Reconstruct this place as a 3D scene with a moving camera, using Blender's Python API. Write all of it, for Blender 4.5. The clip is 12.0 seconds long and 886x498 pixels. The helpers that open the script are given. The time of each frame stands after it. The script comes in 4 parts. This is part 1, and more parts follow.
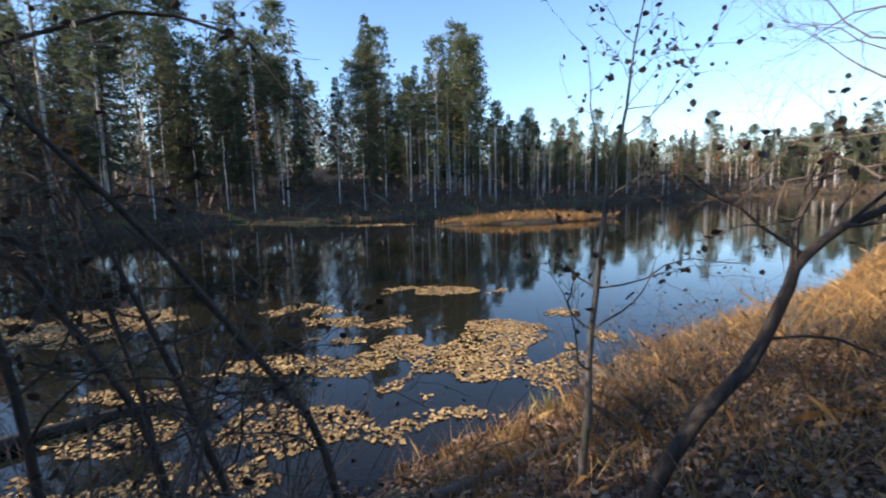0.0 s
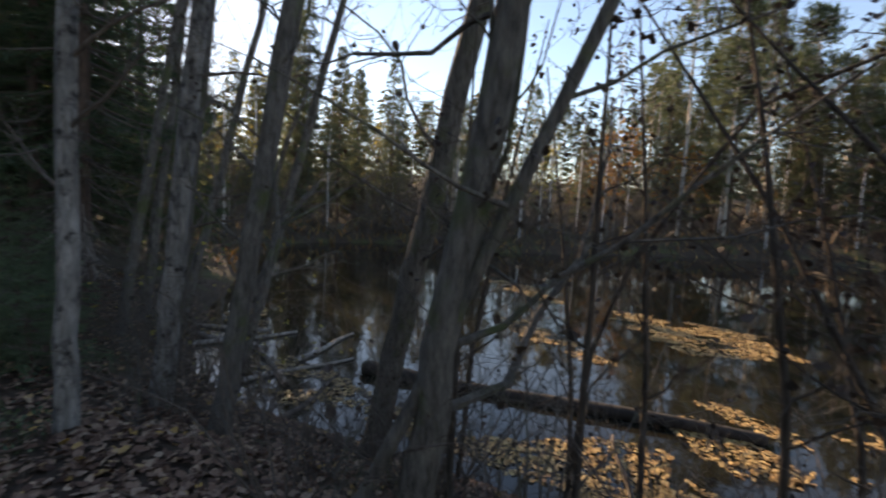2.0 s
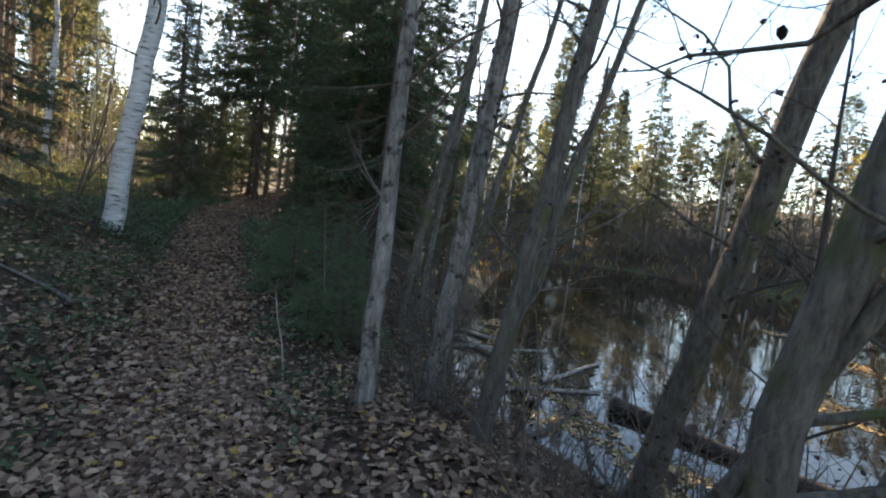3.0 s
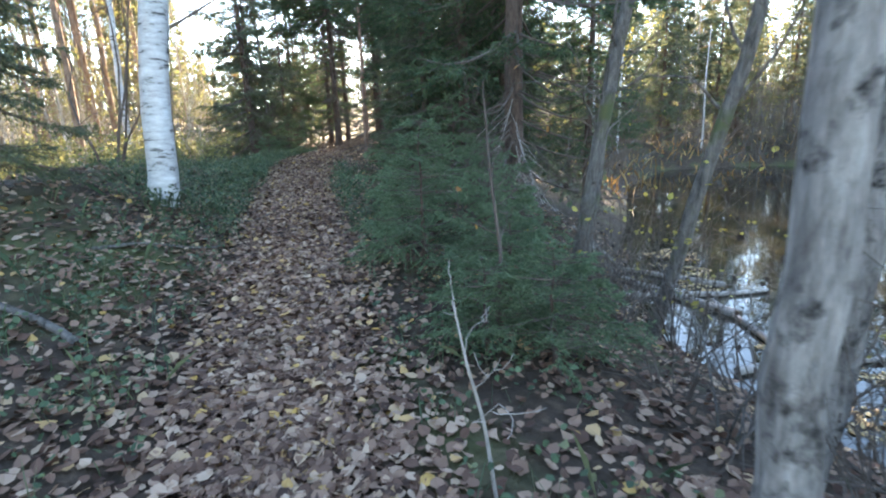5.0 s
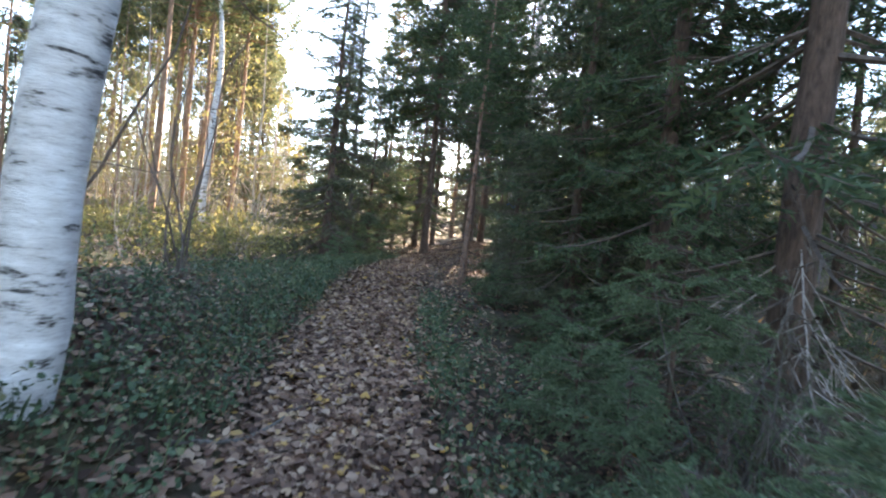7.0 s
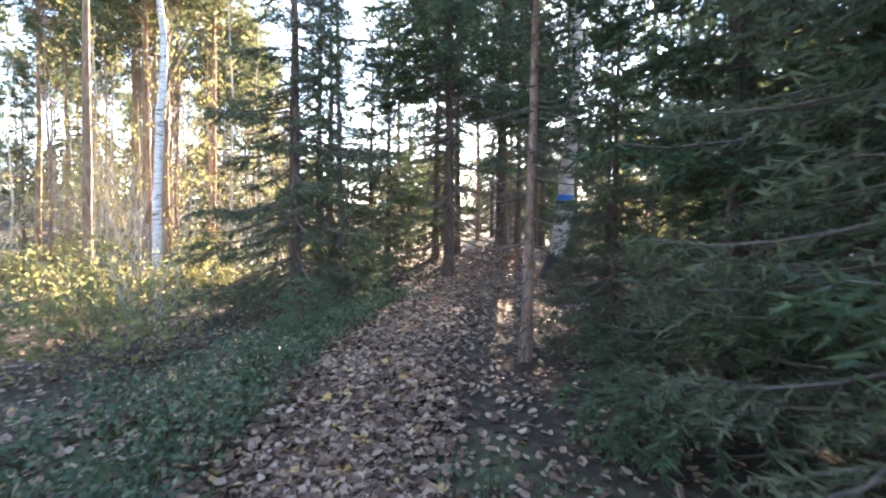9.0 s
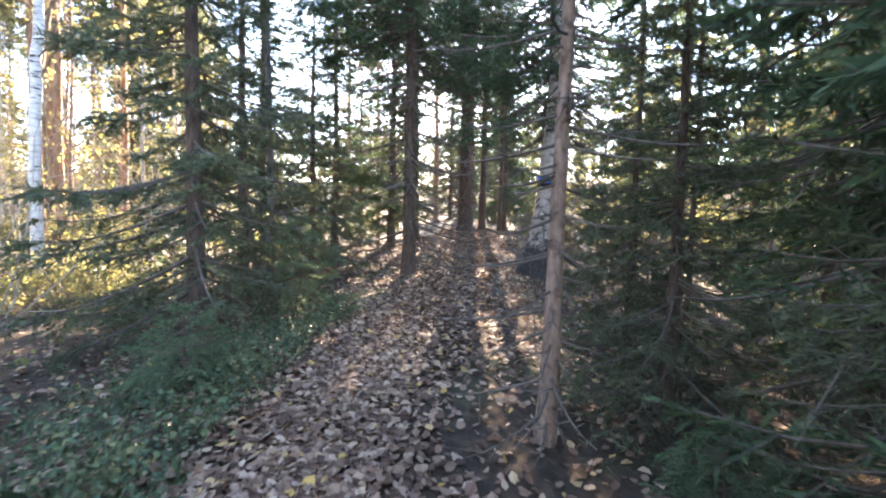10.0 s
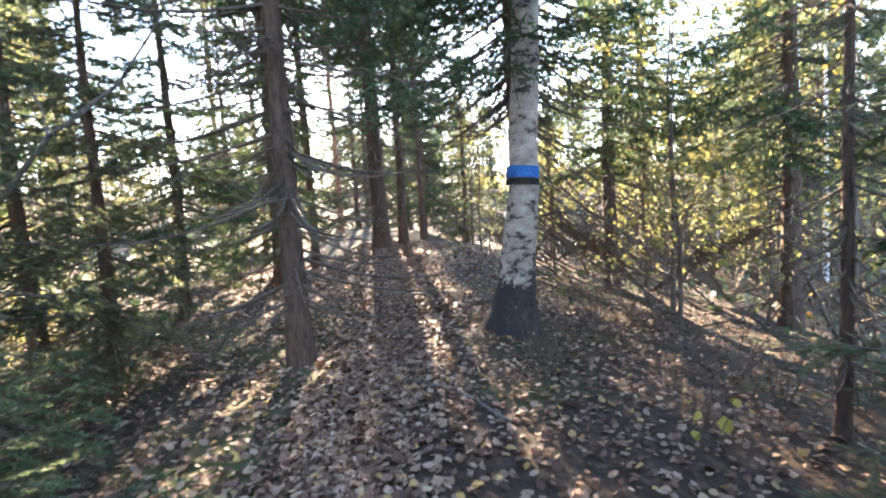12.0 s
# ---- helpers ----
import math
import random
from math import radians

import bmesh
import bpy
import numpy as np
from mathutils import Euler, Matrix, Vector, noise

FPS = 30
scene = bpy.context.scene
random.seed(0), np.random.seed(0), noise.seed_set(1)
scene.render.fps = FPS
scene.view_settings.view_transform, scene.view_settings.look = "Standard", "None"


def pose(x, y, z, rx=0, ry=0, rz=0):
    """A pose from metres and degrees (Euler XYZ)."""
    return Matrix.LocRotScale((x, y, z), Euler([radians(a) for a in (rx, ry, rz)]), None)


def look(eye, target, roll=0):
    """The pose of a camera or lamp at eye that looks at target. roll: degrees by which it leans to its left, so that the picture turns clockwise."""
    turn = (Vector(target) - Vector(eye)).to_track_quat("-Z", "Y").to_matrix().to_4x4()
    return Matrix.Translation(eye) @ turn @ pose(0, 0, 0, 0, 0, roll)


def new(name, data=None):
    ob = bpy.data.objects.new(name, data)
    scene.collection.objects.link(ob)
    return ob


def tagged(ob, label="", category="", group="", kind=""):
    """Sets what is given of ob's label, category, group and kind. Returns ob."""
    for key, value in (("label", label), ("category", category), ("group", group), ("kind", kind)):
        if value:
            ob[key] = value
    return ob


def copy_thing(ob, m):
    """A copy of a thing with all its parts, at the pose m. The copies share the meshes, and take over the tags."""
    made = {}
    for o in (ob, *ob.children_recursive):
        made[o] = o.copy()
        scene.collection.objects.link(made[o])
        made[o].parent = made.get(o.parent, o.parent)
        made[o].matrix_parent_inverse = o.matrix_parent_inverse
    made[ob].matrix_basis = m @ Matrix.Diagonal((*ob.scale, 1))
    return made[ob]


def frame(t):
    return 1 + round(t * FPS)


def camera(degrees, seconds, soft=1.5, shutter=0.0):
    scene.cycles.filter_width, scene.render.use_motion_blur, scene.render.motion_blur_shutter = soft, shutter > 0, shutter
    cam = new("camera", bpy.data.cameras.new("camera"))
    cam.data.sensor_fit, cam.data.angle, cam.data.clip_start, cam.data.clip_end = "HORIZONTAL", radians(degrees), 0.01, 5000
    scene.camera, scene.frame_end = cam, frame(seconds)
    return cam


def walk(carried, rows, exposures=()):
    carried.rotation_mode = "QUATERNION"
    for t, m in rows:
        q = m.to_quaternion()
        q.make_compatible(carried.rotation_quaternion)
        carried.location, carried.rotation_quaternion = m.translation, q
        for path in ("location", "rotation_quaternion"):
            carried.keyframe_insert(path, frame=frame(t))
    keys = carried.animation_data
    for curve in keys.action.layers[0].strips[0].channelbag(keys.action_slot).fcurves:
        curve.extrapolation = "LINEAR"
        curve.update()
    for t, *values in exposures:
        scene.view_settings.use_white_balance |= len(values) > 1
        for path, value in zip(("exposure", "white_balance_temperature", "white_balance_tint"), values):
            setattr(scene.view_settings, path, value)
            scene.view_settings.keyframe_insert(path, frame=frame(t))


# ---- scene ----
cam = camera(85.0, 12.0, soft=2.0, shutter=0.2)
# seconds, place, turn (degrees)
PATH = [
    (0.0, (0.283, -3.028, 1.607), (82.91, 1.34, -113.43)),
    (0.5, (0.292, -2.958, 1.602), (82.91, 0.81, -101.98)),
    (1.0, (0.261, -2.806, 1.610), (82.94, 0.35, -86.96)),
    (1.5, (0.168, -2.586, 1.615), (84.50, -0.60, -70.48)),
    (2.0, (0.102, -2.375, 1.594), (85.11, -3.12, -49.56)),
    (2.5, (0.054, -2.197, 1.594), (86.27, -4.48, -31.24)),
    (3.0, (-0.014, -2.063, 1.553), (85.13, -6.90, -21.10)),
    (3.2, (-0.042, -1.990, 1.540), (84.66, -6.97, -20.60)),
    (4.8, (-0.125, 0.353, 1.250), (78.38, 1.74, -13.11)),
    (5.0, (-0.119, 0.663, 1.211), (76.70, 2.16, -12.12)),
    (5.5, (-0.121, 1.347, 1.083), (76.07, 0.23, -9.29)),
    (6.0, (-0.135, 2.154, 1.155), (78.77, -4.12, -11.39)),
    (6.5, (-0.256, 3.095, 1.248), (86.04, -3.97, -2.35)),
    (7.0, (-0.370, 4.019, 1.455), (88.88, -6.05, -3.47)),
    (7.2, (-0.365, 4.415, 1.479), (89.50, -5.93, -3.26)),
    (8.8, (-0.285, 7.689, 1.841), (88.52, -0.22, -0.08)),
    (9.0, (-0.304, 8.056, 1.882), (88.16, -0.64, -0.75)),
    (9.5, (-0.372, 9.046, 1.919), (87.67, -1.38, -0.32)),
    (10.0, (-0.385, 9.930, 2.023), (85.81, -1.28, -6.28)),
    (10.5, (-0.468, 10.971, 2.045), (85.37, -0.85, -7.85)),
    (11.0, (-0.394, 11.864, 2.126), (85.42, -0.06, -12.50)),
    (11.5, (-0.175, 12.648, 2.247), (85.96, 1.80, -14.11)),
    (12.0, (-0.020, 13.681, 2.333), (85.21, 3.45, -17.36)),
]
walk(cam, [(t, pose(*place, *turn)) for t, place, turn in PATH],
     exposures=[(0.0, 1.42, 6150, 13), (1.0, 1.5, 7050, 14), (2.0, 1.55, 8400, 19), (2.5, 1.75, 8400, 18), (3.2, 2.65, 8200, 13), (4.8, 4.0, 7700, 12), (6.0, 3.85, 7700, 14), (7.0, 3.7, 7900, 17), (9.0, 4.2, 7500, 19), (10.0, 4.4, 7600, 20), (11.0, 4.7, 7600, 18), (12.0, 4.42, 7500, 18)])

# ---- sky and sun ----
SUN_AZ, SUN_EL = 9.3, 20.0      # degrees clockwise from +y, degrees up
world = bpy.data.worlds.new("sky")
scene.world = world
world.use_nodes = True
wn = world.node_tree.nodes
sky = wn.new("ShaderNodeTexSky")
sky.sky_type = "NISHITA"
sky.sun_disc = False
sky.sun_elevation, sky.sun_rotation = radians(SUN_EL), radians(SUN_AZ)
sky.dust_density, sky.ozone_density = 0.15, 3.2
wn["Background"].inputs["Strength"].default_value = 0.115
world.node_tree.links.new(sky.outputs[0], wn["Background"].inputs["Color"])
sun = new("sun", bpy.data.lights.new("sun", "SUN"))
sun.data.energy, sun.data.angle, sun.data.color = 4.3, radians(0.5), (1.0, 0.86, 0.68)
sun_from = Vector((math.sin(radians(SUN_AZ)) * math.cos(radians(SUN_EL)), math.cos(radians(SUN_AZ)) * math.cos(radians(SUN_EL)), math.sin(radians(SUN_EL))))
sun.matrix_world = look(sun_from * 80, (0, 0, 0))


# ---- materials ----
def material(name, build, rough=0.8):
    m = bpy.data.materials.new(name)
    m.use_nodes = True
    nt = m.node_tree
    bsdf = nt.nodes["Principled BSDF"]
    bsdf.inputs["Roughness"].default_value = rough
    bsdf.inputs["Specular IOR Level"].default_value = 0.25
    build(nt, bsdf)
    return m


def node(nt, kind, **values):
    n = nt.nodes.new(kind)
    for key, value in values.items():
        n.inputs[key].default_value = value
    return n


def ramp(nt, source, stops):
    n = nt.nodes.new("ShaderNodeValToRGB")
    while len(n.color_ramp.elements) < len(stops):
        n.color_ramp.elements.new(0.5)
    for e, (at, colour) in zip(n.color_ramp.elements, stops):
        e.position, e.color = at, (*colour, 1)
    nt.links.new(source, n.inputs[0])
    return n.outputs[0]


def noise_tex(nt, scale, detail=5, coords=None, rough=0.6):
    n = node(nt, "ShaderNodeTexNoise", Scale=scale, Detail=detail, Roughness=rough)
    if coords is None:
        coords = nt.nodes.new("ShaderNodeTexCoord").outputs["Object"]
    nt.links.new(coords, n.inputs["Vector"])
    return n.outputs["Fac"]


def mix(nt, fac, a, b, mode="MIX"):
    n = nt.nodes.new("ShaderNodeMix")
    n.data_type, n.blend_type = "RGBA", mode
    for sock, v in ((n.inputs[0], fac), (n.inputs[6], a), (n.inputs[7], b)):
        if isinstance(v, (int, float)):
            sock.default_value = v
        elif isinstance(v, tuple):
            sock.default_value = (*v, 1)
        else:
            nt.links.new(v, sock)
    return n.outputs[2]


def bump(nt, bsdf, height, strength, distance=0.02):
    n = node(nt, "ShaderNodeBump", Strength=strength, Distance=distance)
    nt.links.new(height, n.inputs["Height"])
    nt.links.new(n.outputs[0], bsdf.inputs["Normal"])


def stretched(nt, sx, sy, sz):
    c = nt.nodes.new("ShaderNodeTexCoord")
    m = nt.nodes.new("ShaderNodeMapping")
    m.inputs["Scale"].default_value = (sx, sy, sz)
    nt.links.new(c.outputs["Object"], m.inputs["Vector"])
    return m.outputs[0]


def bark_mat(name, dark, light, scale=14, relief=0.7, moss=None, patch=3.0):
    def build(nt, b):
        f = noise_tex(nt, scale, 6, stretched(nt, 1, 1, 0.25), 0.7)
        c = ramp(nt, f, [(0.3, dark), (0.7, light)])
        if moss:
            c = mix(nt, ramp(nt, noise_tex(nt, patch, 4), [(0.52, (0, 0, 0)), (0.66, (1, 1, 1))]), c, moss)
        nt.links.new(c, b.inputs["Base Color"])
        bump(nt, b, f, relief)
    return material(name, build, 0.9)


def birch_mat(name, base_dark):
    def build(nt, b):
        wide = noise_tex(nt, 5.0, 4, stretched(nt, 1, 1, 1.9 if base_dark else 4.0), 0.65)
        if base_dark:
            spots = ramp(nt, wide, [(0.38, (0.03, 0.026, 0.024)), (0.46, (0.34, 0.26, 0.21)), (0.7, (0.6, 0.5, 0.42))])
        else:
            spots = ramp(nt, wide, [(0.35, (0.04, 0.037, 0.034)), (0.43, (0.46, 0.44, 0.42)), (0.7, (0.7, 0.69, 0.67))])
        fine = noise_tex(nt, 30, 4, stretched(nt, 1, 1, 5.0))
        c = mix(nt, ramp(nt, fine, [(0.3, (0.55, 0.55, 0.55)), (0.5, (1, 1, 1))]), (0.3, 0.27, 0.24), spots)
        if base_dark:
            sep = nt.nodes.new("ShaderNodeSeparateXYZ")
            nt.links.new(nt.nodes.new("ShaderNodeTexCoord").outputs["Object"], sep.inputs[0])
            add = nt.nodes.new("ShaderNodeMath")
            add.operation = "MULTIPLY_ADD"
            half = nt.nodes.new("ShaderNodeMath")
            half.operation = "MULTIPLY"
            half.inputs[1].default_value = 0.45
            nt.links.new(sep.outputs["Z"], half.inputs[0])
            add.inputs[1].default_value, nt_n = 0.7, noise_tex(nt, 5, 4)
            nt.links.new(nt_n, add.inputs[0])
            nt.links.new(half.outputs[0], add.inputs[2])
            # the cracked black cork at the foot of an old birch
            c = mix(nt, ramp(nt, add.outputs[0], [(base_dark, (0, 0, 0)), (base_dark + 0.05, (1, 1, 1))]), (0.035, 0.03, 0.028), c)
        nt.links.new(c, b.inputs["Base Color"])
        bump(nt, b, fine, 0.35)
    return material(name, build, 0.7)


def leafy_mat(name, stops, through_light=0.35, rough=0.6):
    def build(nt, b):
        geo = nt.nodes.new("ShaderNodeNewGeometry")
        c = ramp(nt, geo.outputs["Random Per Island"], stops)
        c = mix(nt, 0.5, c, ramp(nt, noise_tex(nt, 1.3, 3), [(0.3, (0.45, 0.45, 0.45)), (0.7, (1, 1, 1))]), "MULTIPLY")
        nt.links.new(c, b.inputs["Base Color"])
        t = nt.nodes.new("ShaderNodeBsdfTranslucent")
        nt.links.new(c, t.inputs["Color"])
        mx = nt.nodes.new("ShaderNodeMixShader")
        mx.inputs[0].default_value = through_light
        nt.links.new(b.outputs[0], mx.inputs[1])
        nt.links.new(t.outputs[0], mx.inputs[2])
        nt.links.new(mx.outputs[0], nt.nodes["Material Output"].inputs["Surface"])
    return material(name, build, rough)


M_SPRUCE_BARK = bark_mat("spruce_bark", (0.035, 0.024, 0.019), (0.16, 0.105, 0.08), 26, 1.0)
M_PINE_BARK = bark_mat("pine_bark", (0.12, 0.07, 0.045), (0.34, 0.21, 0.14), 12)
M_PALE_BARK = bark_mat("pale_bark", (0.2, 0.17, 0.14), (0.5, 0.44, 0.37), 10)
M_ALDER = bark_mat("alder_bark", (0.03, 0.026, 0.023), (0.21, 0.185, 0.16), 26, 1.0, (0.09, 0.10, 0.045))
M_TWIG = bark_mat("twig_bark", (0.055, 0.042, 0.035), (0.16, 0.125, 0.10), 20, 0.3)
M_DARKTWIG = bark_mat("dark_smooth_bark", (0.03, 0.024, 0.02), (0.095, 0.075, 0.06), 24, 0.6)
M_GREYTWIG = bark_mat("grey_twig", (0.17, 0.145, 0.125), (0.42, 0.365, 0.32), 20, 0.3)
M_BIRCH = birch_mat("birch_bark", 0)
M_OLDBIRCH = birch_mat("old_birch_bark", 0.66)
M_SCABBY = bark_mat("scabby_grey_bark", (0.035, 0.03, 0.028), (0.36, 0.33, 0.30), 16, 1.0, (0.028, 0.025, 0.022), 9.0)
M_WET = bark_mat("waterlogged_bark", (0.012, 0.01, 0.009), (0.06, 0.05, 0.042), 10, 0.5)
M_SMOOTH = bark_mat("pinkish_flaking_bark", (0.13, 0.075, 0.055), (0.34, 0.22, 0.17), 24, 0.9, (0.11, 0.065, 0.05), 13.0)
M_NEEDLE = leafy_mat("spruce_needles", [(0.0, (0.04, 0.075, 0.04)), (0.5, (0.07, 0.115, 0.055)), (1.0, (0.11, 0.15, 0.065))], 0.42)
# lighter copy of the spruce needles, sun and haze put into the colour
M_LITSPRUCE = leafy_mat("sun_toned_spruce_needles", [(0.0, (0.07, 0.095, 0.06)), (0.5, (0.12, 0.145, 0.08)), (1.0, (0.18, 0.19, 0.10))], 0.45)
M_YOUNG = leafy_mat("young_spruce_needles", [(0.0, (0.06, 0.11, 0.06)), (0.6, (0.15, 0.22, 0.115)), (1.0, (0.27, 0.34, 0.19))], 0.45)
M_FARWOOD = leafy_mat("far_foliage", [(0.0, (0.05, 0.06, 0.035)), (0.6, (0.09, 0.10, 0.05)), (0.9, (0.13, 0.12, 0.06)), (1.0, (0.24, 0.14, 0.06))], 0.3)
M_PINE = leafy_mat("pine_needles", [(0.0, (0.075, 0.098, 0.052)), (0.6, (0.13, 0.16, 0.078)), (1.0, (0.2, 0.2, 0.095))], 0.42)
M_DULL = leafy_mat("dry_leaves", [(0.0, (0.03, 0.022, 0.018)), (1.0, (0.08, 0.05, 0.035))], 0.15)
M_YELLOW = leafy_mat("yellow_leaves", [(0.0, (0.38, 0.29, 0.06)), (1.0, (0.56, 0.48, 0.12))], 0.4)
M_RUST = leafy_mat("rust_leaves", [(0.0, (0.25, 0.10, 0.03)), (1.0, (0.45, 0.25, 0.07))], 0.4)
M_LITTER = leafy_mat("fallen_leaves", [(0.0, (0.05, 0.026, 0.018)), (0.3, (0.15, 0.08, 0.054)), (0.7, (0.31, 0.19, 0.13)), (0.92, (0.48, 0.335, 0.235)), (1.0, (0.5, 0.29, 0.08))], 0.12, 0.7)
M_FLOAT = leafy_mat("floating_leaves", [(0.0, (0.25, 0.14, 0.05)), (0.5, (0.48, 0.30, 0.12)), (1.0, (0.65, 0.46, 0.20))], 0.05, 0.55)
M_COVER = leafy_mat("bilberry_leaves", [(0.0, (0.04, 0.07, 0.036)), (0.7, (0.09, 0.14, 0.07)), (1.0, (0.2, 0.2, 0.1))], 0.25, 0.5)
M_BRIGHT = leafy_mat("bright_undergrowth", [(0.0, (0.17, 0.175, 0.065)), (1.0, (0.35, 0.33, 0.13))], 0.5)
M_GRASS = leafy_mat("dry_grass", [(0.0, (0.19, 0.095, 0.035)), (0.6, (0.40, 0.225, 0.08)), (1.0, (0.55, 0.37, 0.16))], 0.3)


def build_ground(nt, b):
    fine = noise_tex(nt, 9.0, 7, None, 0.7)
    wide = noise_tex(nt, 0.6, 4)
    c = ramp(nt, fine, [(0.3, (0.022, 0.016, 0.012)), (0.55, (0.065, 0.045, 0.031)), (0.75, (0.14, 0.095, 0.065))])
    c = mix(nt, ramp(nt, wide, [(0.5, (0, 0, 0)), (0.68, (1, 1, 1))]), c, mix(nt, fine, (0.03, 0.04, 0.015), (0.12, 0.13, 0.05)))
    nt.links.new(c, b.inputs["Base Color"])
    bump(nt, b, fine, 0.9, 0.04)


M_GROUND = material("forest_floor", build_ground, 0.95)


def build_water(nt, b):
    b.inputs["Base Color"].default_value = (0.012, 0.011, 0.008, 1)
    b.inputs["Specular IOR Level"].default_value = 0.5
    b.inputs["IOR"].default_value = 1.33
    n = noise_tex(nt, 1.2, 3, stretched(nt, 1, 2.2, 1))
    bump(nt, b, n, 0.06, 0.05)


M_WATER = material("dark_lake_water", build_water, 0.03)


def build_paint(nt, b):
    f = noise_tex(nt, 40, 4)
    nt.links.new(ramp(nt, f, [(0.35, (0.01, 0.07, 0.22)), (0.6, (0.02, 0.17, 0.48))]), b.inputs["Base Color"])
    bump(nt, b, f, 0.3)


M_PAINT = material("blue_trail_paint", build_paint, 0.6)


# ---- building helpers ----
class Shell:
    """Collects tubes and small faces into one mesh."""

    def __init__(self):
        self.v, self.f, self.n, self.wood = [], [], 0, 0

    def add(self, verts, faces):
        self.v.append(np.asarray(verts, float).reshape(-1, 3))
        self.f.extend((np.asarray(faces, int) + self.n).tolist())
        self.n += len(self.v[-1])

    def polys(self, corners):
        """corners: (count, k, 3) loose polygons."""
        corners = np.asarray(corners, float)
        if len(corners):
            k = corners.shape[1]
            self.add(corners.reshape(-1, 3), np.arange(len(corners) * k).reshape(-1, k))

    def tube(self, pts, radii, sides=6, flare=None):
        pts = np.asarray(pts, float)
        d = np.gradient(pts, axis=0)
        d /= np.linalg.norm(d, axis=1, keepdims=True) + 1e-9
        ref = np.array((1.0, 0, 0)) if abs(d[0][0]) < 0.8 else np.array((0, 1.0, 0))
        u = np.cross(d, ref)
        u /= np.linalg.norm(u, axis=1, keepdims=True) + 1e-9
        w = np.cross(d, u)
        a = np.linspace(0, 2 * math.pi, sides, endpoint=False)
        r = np.asarray(radii, float)[:, None, None] * np.ones((1, sides, 1))
        if flare is not None:
            r = r * flare(np.arange(len(pts)), a)[:, :, None]
        ring = pts[:, None] + r * (np.cos(a)[None, :, None] * u[:, None] + np.sin(a)[None, :, None] * w[:, None])
        i, j = np.meshgrid(np.arange(len(pts) - 1), np.arange(sides), indexing="ij")
        k = (j + 1) % sides
        self.add(ring.reshape(-1, 3), np.stack([i * sides + j, i * sides + k, (i + 1) * sides + k, (i + 1) * sides + j], -1).reshape(-1, 4))

    def mesh(self, name, mat, smooth=False):
        me = bpy.data.meshes.new(name)
        me.from_pydata(np.concatenate(self.v).tolist() if self.v else [], [], self.f)
        for one in mat if isinstance(mat, tuple) else (mat,):
            me.materials.append(one)
        if isinstance(mat, tuple):
            me.polygons.foreach_set("material_index", np.array([int(k < self.wood) for k in range(len(self.f))], dtype=np.int32))
        if smooth:
            me.shade_smooth()
        return me


def thing(name, label, category, m=None, group="", kind=""):
    ob = tagged(new(name), label, category, group, kind)
    if m is not None:
        ob.matrix_basis = m
    return ob


def part(name, shell, mat, parent, label="", smooth=False):
    ob = new(name, shell.mesh(name, mat, smooth))
    ob.parent = parent
    return tagged(ob, label) if label else ob


def unit(v):
    return v / (np.linalg.norm(v, axis=-1, keepdims=True) + 1e-9)


def needles(p0, p1, count, length, width, rng, spread=0.8):
    """Needle blades along the twigs p0 to p1 (m, 3): (m * count, 3, 3)."""
    p0, p1 = np.asarray(p0, float), np.asarray(p1, float)
    m = len(p0)
    t = (np.arange(count)[None, :, None] + rng.random((m, count, 1))) / count
    base = p0[:, None] * (1 - t) + p1[:, None] * t
    axis = unit(p1 - p0)[:, None]
    side = unit(rng.normal(size=(m, count, 3)) * (1, 1, 0.7))
    d = unit(axis * 0.75 + side * spread)
    w = unit(np.cross(d, rng.normal(size=(m, count, 3)))) * width / 2
    ln = length * (0.7 + 0.6 * rng.random((m, count, 1)))
    return np.stack([base - w, base + w, base + d * ln], 2).reshape(-1, 3, 3)


def leaf_faces(places, size, rng, flat=0.35, normal=None):
    """Folded ovate leaves: (n, 4, 3) quads, two to a leaf, joined by index in leaves()."""
    n = len(places)
    up = unit(np.array((0, 0, 1.0)) + rng.normal(size=(n, 3)) * flat) if normal is None else normal
    a = unit(np.cross(up, rng.normal(size=(n, 3))))
    b = np.cross(up, a)
    s = (size * (0.6 + 0.7 * rng.random((n, 1))))
    fold = s * 0.12 * rng.normal(size=(n, 1))
    w = 0.32 + 0.14 * rng.random((n, 1))
    curl = up * s * 0.15 * rng.random((n, 1))
    base, tip = places - a * s * 0.5, places + a * s * 0.5 + curl
    r1, r2 = places - a * s * 0.2 + b * s * w + up * fold, places + a * s * 0.2 + b * s * w * 0.8 + up * fold
    l1, l2 = places - a * s * 0.2 - b * s * w + up * fold, places + a * s * 0.2 - b * s * w * 0.8 + up * fold
    return np.stack([base, r1, r2, tip, l2, l1], 1)


def add_leaves(shell, places, size, rng, flat=0.35):
    places = np.asarray(places, float).reshape(-1, 3)
    if len(places):
        v = leaf_faces(places, size, rng, flat)
        i = np.arange(len(places))[:, None] * 6
        f = np.concatenate([i + np.array([[0, 1, 2, 3]]), i + np.array([[0, 3, 4, 5]])])
        shell.add(v.reshape(-1, 3), f)


